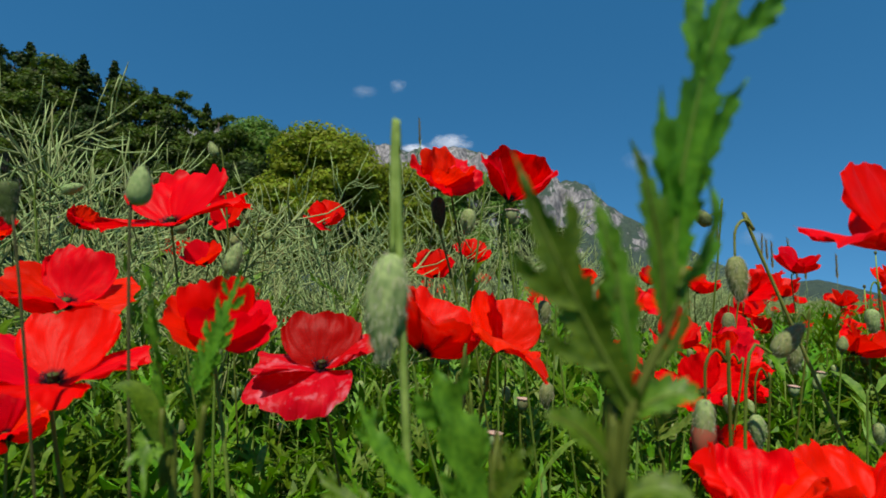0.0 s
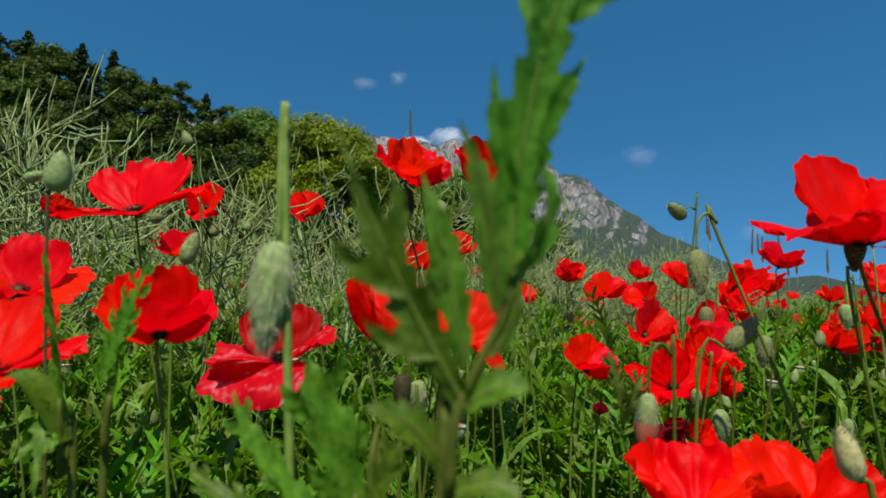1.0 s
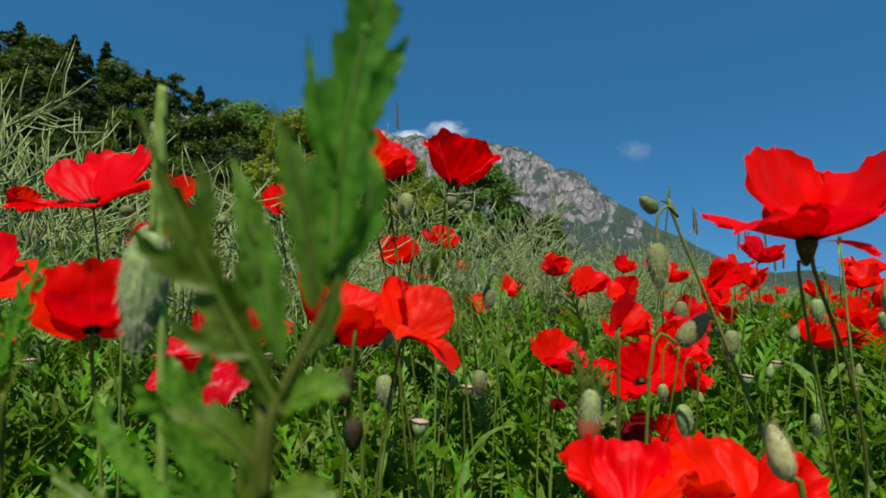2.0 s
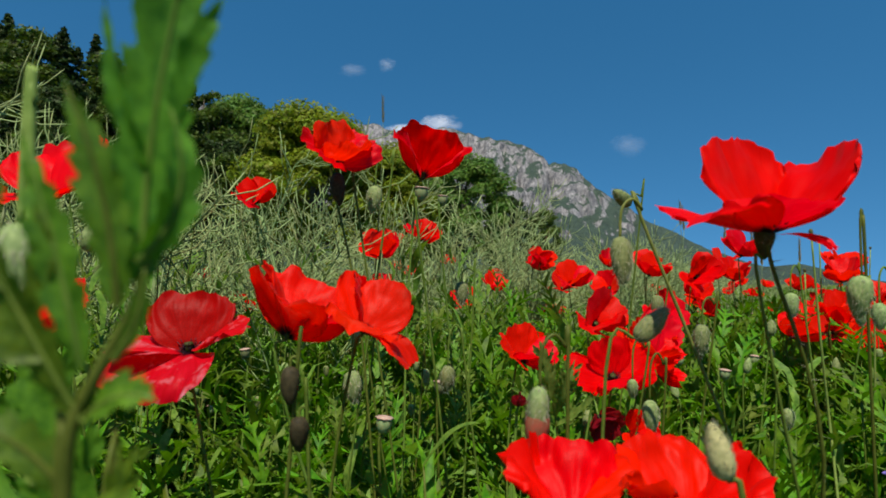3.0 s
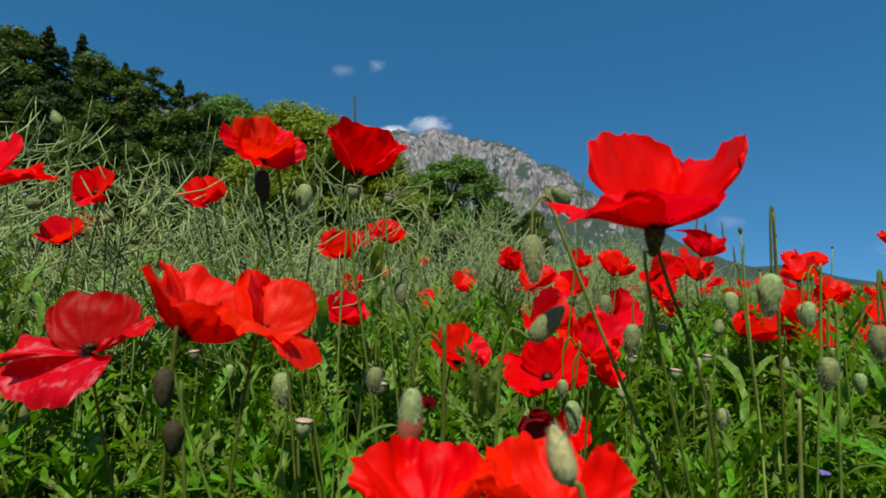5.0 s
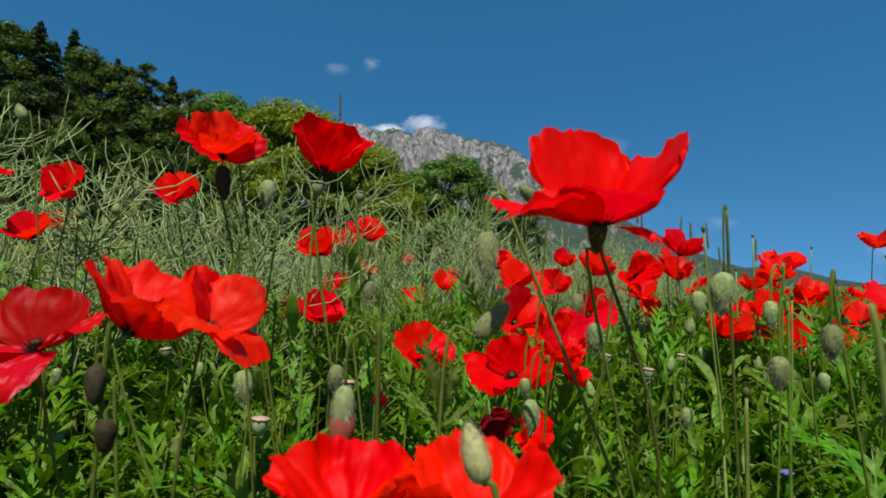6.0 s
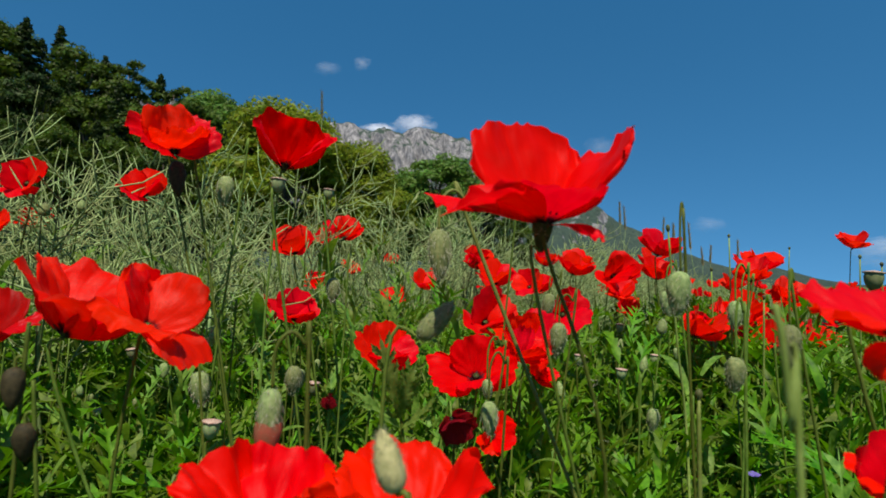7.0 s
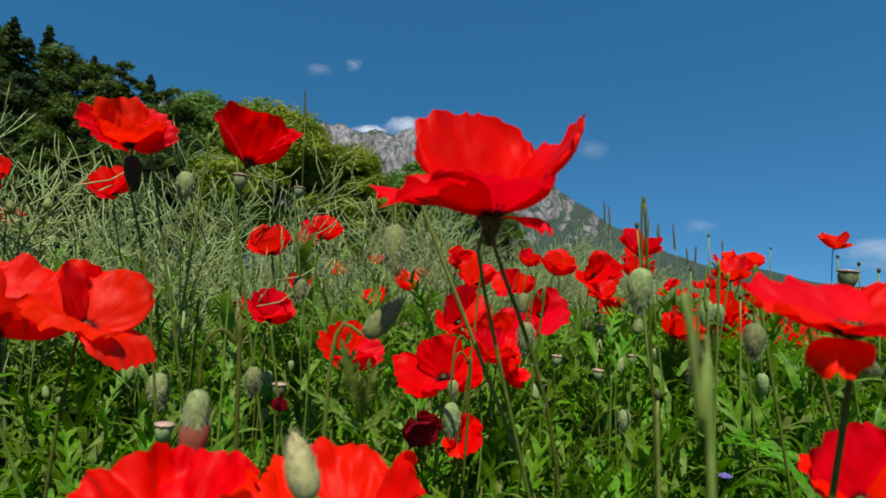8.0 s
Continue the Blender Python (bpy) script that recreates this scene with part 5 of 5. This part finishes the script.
bud_nodding(0.380, 0.515, 0.432, 0.0215, 0.0129, hook=0.024, seed=103)
bud_nodding(0.475, 0.562, 0.420, 0.0205, 0.0123, hook=0.03, seed=104)
bud_nodding(0.304, 0.618, 0.426, 0.0247, 0.0136, hook=0.02, seed=105)
bud_upright(0.421, 0.615, 0.405, 0.0164, 0.0115, seed=106)
bud_nodding(0.266, 0.440, 0.408, 0.0247, 0.0136, hook=0.02, seed=107)
bud_nodding(0.348, 0.471, 0.344, 0.0176, 0.0106, hook=0.03, side=-0.012, seed=108)
bud_nodding(0.006, 0.268, 0.406, 0.0164, 0.0090, hook=0.004, side=0.003, brown=True, seed=109)
bud_nodding(0.010, 0.269, 0.385, 0.0155, 0.0093, hook=0.004, side=0.003, brown=True, seed=110)
bud_nodding(0.004, 0.477, 0.368, 0.0264, 0.0159, hook=0.04, seed=111)
bud_nodding(-0.004, 0.442, 0.519, 0.0255, 0.0127, hook=0.03, side=0.01, brown=True, seed=112)
bud_nodding(0.022, 0.471, 0.516, 0.0220, 0.0132, hook=0.024, seed=113)
seed_pod(0.058, 0.479, 0.522, 0.0125, seed=114)
bud_nodding(0.240, 0.515, 0.508, 0.0225, 0.0135, hook=0.01, swing=120, seed=116)
bud_upright(-0.288, 0.631, 0.533, 0.0153, 0.0137, lean=80, seed=118)
bud_upright(-0.126, 0.347, 0.477, 0.0200, 0.0110, lean=18, toward=0, seed=119)
bud_upright(-0.222, 0.729, 0.536, 0.0137, 0.0110, seed=120)
bud_upright(-0.264, 0.731, 0.531, 0.0164, 0.0132, dark=True, seed=121)
seed_pod(0.078, 0.618, 0.537, 0.0120, seed=122)
bud_nodding(0.361, 0.329, 0.417, 0.0194, 0.0120, hook=0.03, side=0.004, lumpy=0.2, seed=123)
bud_nodding(0.389, 0.427, 0.427, 0.0196, 0.0117, hook=0.026, seed=124)
bud_upright(0.378, 0.278, 0.412, 0.0171, 0.0086, lean=120, toward=0, seed=125)
bud_nodding(0.007, 0.509, 0.403, 0.0176, 0.0097, hook=0.016, swing=30, seed=128)
seed_pod(0.565, 0.512, 0.453, 0.0176, seed=129)
bud_nodding(0.209, 0.395, 0.364, 0.0211, 0.0116, hook=0.03, seed=130)
bud_nodding(0.094, 0.539, 0.441, 0.0215, 0.0129, hook=0.012, seed=131)

# ---- near stalks and broad leaves ----

bud_nodding(-0.011, 0.126, 0.449, 0.0235, 0.0098, hook=0.0300, side=0.0012, seed=3, r=0.0008, foot=(-0.003, 0.128), lumpy=0.2, pale=True)
jagged_plant("broad-leaved green plant with jagged upright leaves close to the path", [(0.0238, 0.085, 0), (0.0238, 0.085, 0.40), (0.0248, 0.084, 0.422), (0.0258, 0.083, 0.433), (0.0288, 0.083, 0.440), (0.0323, 0.083, 0.447), (0.0348, 0.083, 0.455)], [
    # the tall leaf and its lobes
    [([(0.0333, 0.083, 0.449), (0.0360, 0.081, 0.476), (0.0468, 0.076, 0.510)], 0.0048, 11, (0.35, -1, 0.1)),
     ([(0.0340, 0.082, 0.462), (0.0316, 0.080, 0.470), (0.0306, 0.078, 0.4805)], 0.0021, 4, (-0.4, -1, 0.1)),
     ([(0.0370, 0.081, 0.468), (0.0396, 0.080, 0.4755), (0.0433, 0.079, 0.4815)], 0.0020, 4, (0.5, -1, 0.2)),
     ([(0.0408, 0.079, 0.486), (0.0450, 0.078, 0.490), (0.0488, 0.077, 0.4935)], 0.0024, 4, (0.5, -1, 0.2)),
     ([(0.0378, 0.080, 0.482), (0.0360, 0.079, 0.489), (0.0368, 0.078, 0.4975)], 0.0021, 4, (-0.3, -1, 0.2))],
    [([(0.0330, 0.082, 0.452), (0.0380, 0.081, 0.460), (0.0364, 0.080, 0.4705)], 0.0027, 5, (0.8, -0.7, 0.3))],
    [([(0.0310, 0.082, 0.447), (0.0298, 0.080, 0.460), (0.0260, 0.078, 0.4725)], 0.0030, 8, (0.2, -1, 0.2))],
    # the leaf that leans away, with lobes on its upper edge
    [([(0.0273, 0.083, 0.434), (0.0183, 0.081, 0.451), (0.0096, 0.079, 0.4715)], 0.0038, 12, (-0.4, -0.9, 0.3)),
     ([(0.0208, 0.082, 0.444), (0.0230, 0.081, 0.452), (0.0226, 0.080, 0.4585)], 0.0018, 4, (0.2, -1, 0.3)),
     ([(0.0168, 0.081, 0.452), (0.0180, 0.080, 0.460), (0.0168, 0.079, 0.4655)], 0.0016, 4, (0.2, -1, 0.3)),
     ([(0.0193, 0.081, 0.449), (0.0128, 0.080, 0.453), (0.0094, 0.079, 0.4575)], 0.0018, 4, (-0.6, -0.8, 0.4)),
     ([(0.0233, 0.082, 0.441), (0.0173, 0.081, 0.443), (0.0133, 0.080, 0.4465)], 0.0016, 4, (-0.6, -0.8, 0.4))],
    [([(0.0268, 0.083, 0.440), (0.0243, 0.081, 0.454), (0.0208, 0.080, 0.4665)], 0.0029, 7, (0.1, -1, 0.3))],
    [([(0.0303, 0.083, 0.441), (0.0333, 0.082, 0.446), (0.0343, 0.081, 0.452)], 0.0013, 3, (0.4, -1, 0.3))],
    [([(0.0258, 0.084, 0.433), (0.0313, 0.082, 0.437), (0.0363, 0.081, 0.4365)], 0.0030, 6, (0.1, -0.8, 0.7))],
    [([(0.0248, 0.085, 0.425), (0.0193, 0.083, 0.432), (0.0128, 0.081, 0.4345)], 0.0030, 7, (0, -0.8, 0.7))],
    [([(0.0243, 0.085, 0.421), (0.0303, 0.083, 0.424), (0.0348, 0.081, 0.4215)], 0.0028, 5, (0, -0.7, 0.8))]], 0.0008)
leafy_stalk("leafy_plant", "broad-leaved green plant with jagged upright leaves close to the path", [(0.012, 0.121, 0), (0.012, 0.121, 0.391), (0.009, 0.120, 0.404), (0.007, 0.119, 0.411)], [
    ([(0.008, 0.120, 0.402), (0.002, 0.116, 0.425), (-0.002, 0.115, 0.438)], 0.0058, 2, (0.3, -0.8, 0.6)),
    ([(0.007, 0.120, 0.400), (0.013, 0.119, 0.415), (0.016, 0.119, 0.422)], 0.0029, 3, (0, -0.8, 0.6)),
    ([(0.008, 0.120, 0.398), (-0.010, 0.118, 0.418), (-0.017, 0.119, 0.431)], 0.0029, 3, (0.3, -0.8, 0.6)),
    ([(0.008, 0.120, 0.398), (-0.016, 0.119, 0.409), (-0.026, 0.121, 0.417)], 0.0025, 3, (0.3, -0.8, 0.6))], 0.001)
leafy_stalk("leafy_plant", "broad-leaved green plant with jagged upright leaves close to the path", [(-0.071, 0.157, 0), (-0.071, 0.157, 0.382), (-0.073, 0.155, 0.403), (-0.073, 0.153, 0.423)], [
    ([(-0.072, 0.154, 0.418), (-0.074, 0.152, 0.439), (-0.077, 0.150, 0.460)], 0.0050, 4, (-0.8, -0.7, 0.1)),
    ([(-0.072, 0.154, 0.412), (-0.079, 0.151, 0.427), (-0.086, 0.149, 0.427)], 0.0038, 0, (0, -0.4, 1)),
    ([(-0.072, 0.154, 0.412), (-0.075, 0.152, 0.415), (-0.073, 0.145, 0.401)], 0.0038, 2, (0, -0.8, 0.4))], 0.0011)
leafy_stalk("leafy_plant", "broad-leaved green plant with jagged upright leaves close to the path", [(-0.069, 0.167, 0), (-0.069, 0.167, 0.378), (-0.068, 0.165, 0.406), (-0.066, 0.163, 0.422)], [
    ([(-0.069, 0.163, 0.425), (-0.063, 0.162, 0.440), (-0.056, 0.162, 0.461)], 0.0038, 6, (-0.2, -1, 0.3)),
    ([(-0.068, 0.164, 0.415), (-0.065, 0.163, 0.428), (-0.064, 0.162, 0.437)], 0.0016, 0, (-0.2, -1, 0.3))], 0.0011)
leafy_stalk("bare_stalk", "bare pale green hooked stalk close to the path", [(0.222, 0.125, 0), (0.226, 0.132, 0.401), (0.224, 0.131, 0.422), (0.222, 0.130, 0.437), (0.221, 0.130, 0.443), (0.222, 0.131, 0.443), (0.224, 0.132, 0.435)], [], 0.0006, None, "wild plant")
leafy_stalk("bare_stalk", "bare pale green stalk among the leaves", [(0.314, 0.341, 0), (0.294, 0.299, 0.346), (0.293, 0.296, 0.396)], [], 0.0011, None, "wild plant")
leafy_stalk("bare_stalk", "bare pale green stalk rising above the poppies", [(0.277, 0.282, 0), (0.352, 0.425, 0.30), (0.348, 0.431, 0.409), (0.341, 0.427, 0.487)], [], 0.0009, None, "wild plant")
leafy_stalk("leafy_plant", "light green plant with deeply lobed leaves below the poppies", [(0.160, 0.430, 0), (0.160, 0.430, 0.296), (0.156, 0.428, 0.342), (0.152, 0.426, 0.373)], [
    ([(0.154, 0.427, 0.357), (0.147, 0.415, 0.386), (0.139, 0.413, 0.417)], 0.0069, 5, (0.2, -0.8, 0.6)),
    ([(0.154, 0.427, 0.357), (0.158, 0.415, 0.379), (0.165, 0.414, 0.398)], 0.0061, 5, (0.2, -0.8, 0.6)),
    ([(0.154, 0.427, 0.350), (0.136, 0.417, 0.367), (0.120, 0.406, 0.381)], 0.0061, 4, (0.2, -0.6, 0.8)),
    ([(0.154, 0.427, 0.350), (0.170, 0.416, 0.364), (0.179, 0.405, 0.377)], 0.0053, 4, (0.2, -0.6, 0.8))], 0.0012, LEAF_PALE)
blue_flower(0.426, 0.471, 0.301, 0.006)

# ---- grass ears against the sky ----

grass_ear(-0.061, 1.500, 0.937, 0.068, 39)
grass_ear(0.759, 1.585, 0.663, 0.063, 87)
grass_ear(0.826, 1.483, 0.621, 0.065, 40)
grass_ear(0.944, 1.677, 0.628, 0.057, 39)
grass_ear(0.894, 1.489, 0.609, 0.068, 22)
grass_ear(0.712, 1.492, 0.662, 0.059, 10)
grass_ear(0.854, 1.492, 0.601, 0.065, 80)
grass_ear(1.054, 1.672, 0.563, 0.050, 19)
grass_ear(1.090, 1.595, 0.576, 0.063, 92)
grass_ear(1.033, 1.688, 0.557, 0.050, 88)
leafy_stalk("bare_stalk", "bare pale green poppy stalk that has lost its flower", [(0.711, 0.723, 0), (0.709, 0.706, 0.319), (0.708, 0.699, 0.483)], [], 0.0012, None, "wild plant", "bare stalks")
leafy_stalk("bare_stalk", "bare pale green poppy stalk that has lost its flower", [(0.704, 0.672, 0), (0.697, 0.657, 0.312), (0.694, 0.651, 0.472)], [], 0.0012, None, "wild plant", "bare stalks")
leafy_stalk("bare_stalk", "bare pale green poppy stalk that has lost its flower", [(0.672, 0.623, 0), (0.674, 0.609, 0.306), (0.675, 0.603, 0.463)], [], 0.0012, None, "wild plant", "bare stalks")
leafy_stalk("bare_stalk", "bare pale green poppy stalk that has lost its flower", [(0.625, 0.830, 0), (0.610, 0.811, 0.340), (0.604, 0.803, 0.516)], [], 0.0012, None, "wild plant", "bare stalks")
leafy_stalk("bare_stalk", "bare pale green poppy stalk that has lost its flower", [(0.519, 0.627, 0), (0.526, 0.615, 0.287), (0.528, 0.610, 0.435)], [], 0.0012, None, "wild plant", "bare stalks")
leafy_stalk("bare_stalk", "bare pale green poppy stalk that has lost its flower", [(0.812, 1.031, 0), (0.821, 1.006, 0.338), (0.825, 0.996, 0.513)], [], 0.0012, None, "wild plant", "bare stalks")
leafy_stalk("bare_stalk", "bare pale green poppy stalk that has lost its flower", [(0.573, 0.786, 0), (0.561, 0.770, 0.309), (0.556, 0.763, 0.468)], [], 0.0012, None, "wild plant", "bare stalks")

# ---- single leafy plants near the path ----


def leafy_sources():
    rng = random.Random(808)
    out = []
    for k in range(5):
        root = tagged(new("leafy_plant"), ("young poppy plant with jagged bright green leaves", "green weed with narrow upright leaves")[k % 2], "wild plant", "leafy plants among the poppies")
        h = rng.uniform(0.27, 0.34)
        line = smooth_path([(0, 0, 0), (rng.uniform(-0.01, 0.01), 0.005, h * 0.5), (rng.uniform(-0.02, 0.02), rng.uniform(-0.02, 0.02), h)], 5)
        b = Bits()
        b.tube(line, 0.0014, 0.0007, 6)
        b.put("stem", STEM, root)
        for q in range(11):
            s = 0.35 + 0.65 * q / 10
            o = line[min(len(line) - 1, int(s * (len(line) - 1)))]
            a = q * 2.4 + rng.random()
            out_v = Vector((math.cos(a), math.sin(a), 0))
            ln = rng.uniform(0.035, 0.062) * (1.2 - 0.4 * s)
            rise = rng.uniform(0.3, 1.0)
            b = Bits()
            leaf_bits(b, [o, o + out_v * ln * 0.5 + Vector((0, 0, ln * 0.45 * rise + 0.004)), o + out_v * ln * 0.95 + Vector((0, 0, ln * 0.55 * rise))], ln * (0.16 if k % 2 == 0 else 0.09), 5 if k % 2 == 0 else 0, (0, 0, 1), 0.3, 18, 0.8, 0.7, 0.06, q, True)
            b.put("leaf", (LEAF, WEED)[k % 2], root)
        out.append(root)
    return out


def plant_leafy():
    rng = random.Random(909)
    sources = leafy_sources()
    for n in range(90):
        while True:
            r, a = rng.uniform(0.36, 1.05), rng.uniform(-0.75, 0.8)
            x, y = 0.09 + r * math.sin(a), r * math.cos(a)
            if in_view(x, y) and y < rape_edge(x):
                break
        s = rng.uniform(0.85, 1.02) * (1 + 0.25 * step(0.45, 0.95, r))
        m = pose(x, y, ground_z(x, y), rng.uniform(-8, 8), rng.uniform(-8, 8), rng.uniform(0, 360)) @ Matrix.Diagonal((s, s, s, 1))
        if n < 5:
            sources[n].matrix_basis = m
        else:
            copy_thing(sources[n % 5], m).matrix_basis = m


plant_leafy()


# ---- the same field beside and behind the path ----


def grow_round():
    rng = random.Random(515)
    placed = []
    while len(placed) < 9000:
        r, a = 0.42 + 6.5 * rng.random() ** 1.3, rng.uniform(-math.pi, math.pi)
        x, y = 0.09 + r * math.sin(a), r * math.cos(a)
        if in_view(x, y):
            continue
        h, z0 = 0.33 * rng.uniform(0.6, 1.0), ground_z(x, y)
        for k in range(4):
            placed.append((rng.randrange(2), turn3(rng.uniform(0, 6.283), rng.uniform(0.2, 1.2), rng.uniform(-0.5, 0.5), rng.uniform(0.06, 0.13)), (x + rng.uniform(-0.04, 0.04), y + rng.uniform(-0.04, 0.04), z0 + h * (0.35 + 0.2 * k))))
    scatter("surrounding_foliage", coarse, placed, LEAF, "green poppy foliage all round the path", "undergrowth")
    placed = []
    kinds = []
    for k in range(3):
        b = Bits()
        rape_plant(b, b, 0.6, 60 + k, None)
        kinds.append((b.v, b.f))
    while len(placed) < 260:
        x, y = rng.uniform(-6, 2), rng.uniform(-4, 5)
        edge = rape_edge(x) if x > -1.0 else 0.15
        if y < edge + 0.1 or in_view(x, y, 0.3) or math.hypot(x, y) < 1.0:
            continue
        placed.append((rng.randrange(3), turn3(rng.uniform(0, 6.283), 0, 0, 1.0) @ np.diag((1.4, 1.4, rng.uniform(0.85, 1.1))), (x, y, ground_z(x, y))))
    scatter("side_rapeseed", kinds, placed, RAPE, "pale green rapeseed beside the poppies", "crop")


grow_round()


def poppies_round():
    rng = random.Random(616)
    sources = [poppy(-0.9 - 0.4 * k, -0.8 - 0.3 * k, 0.42, 0.07, rng.uniform(10, 40), rng.uniform(0, 360), seed=500 + k) for k in range(3)]
    made = 0
    while made < 100:
        r, a = rng.uniform(0.6, 5.0), rng.uniform(-math.pi, math.pi)
        x, y = r * math.sin(a), r * math.cos(a)
        if in_view(x, y, 0.25) or y > 0.6 and x < 0:
            continue
        s = rng.uniform(0.85, 1.05)
        copy_thing(rng.choice(sources), pose(x, y, ground_z(x, y), 0, 0, rng.uniform(0, 360)) @ Matrix.Diagonal((s, s, s, 1)))
        made += 1


poppies_round()
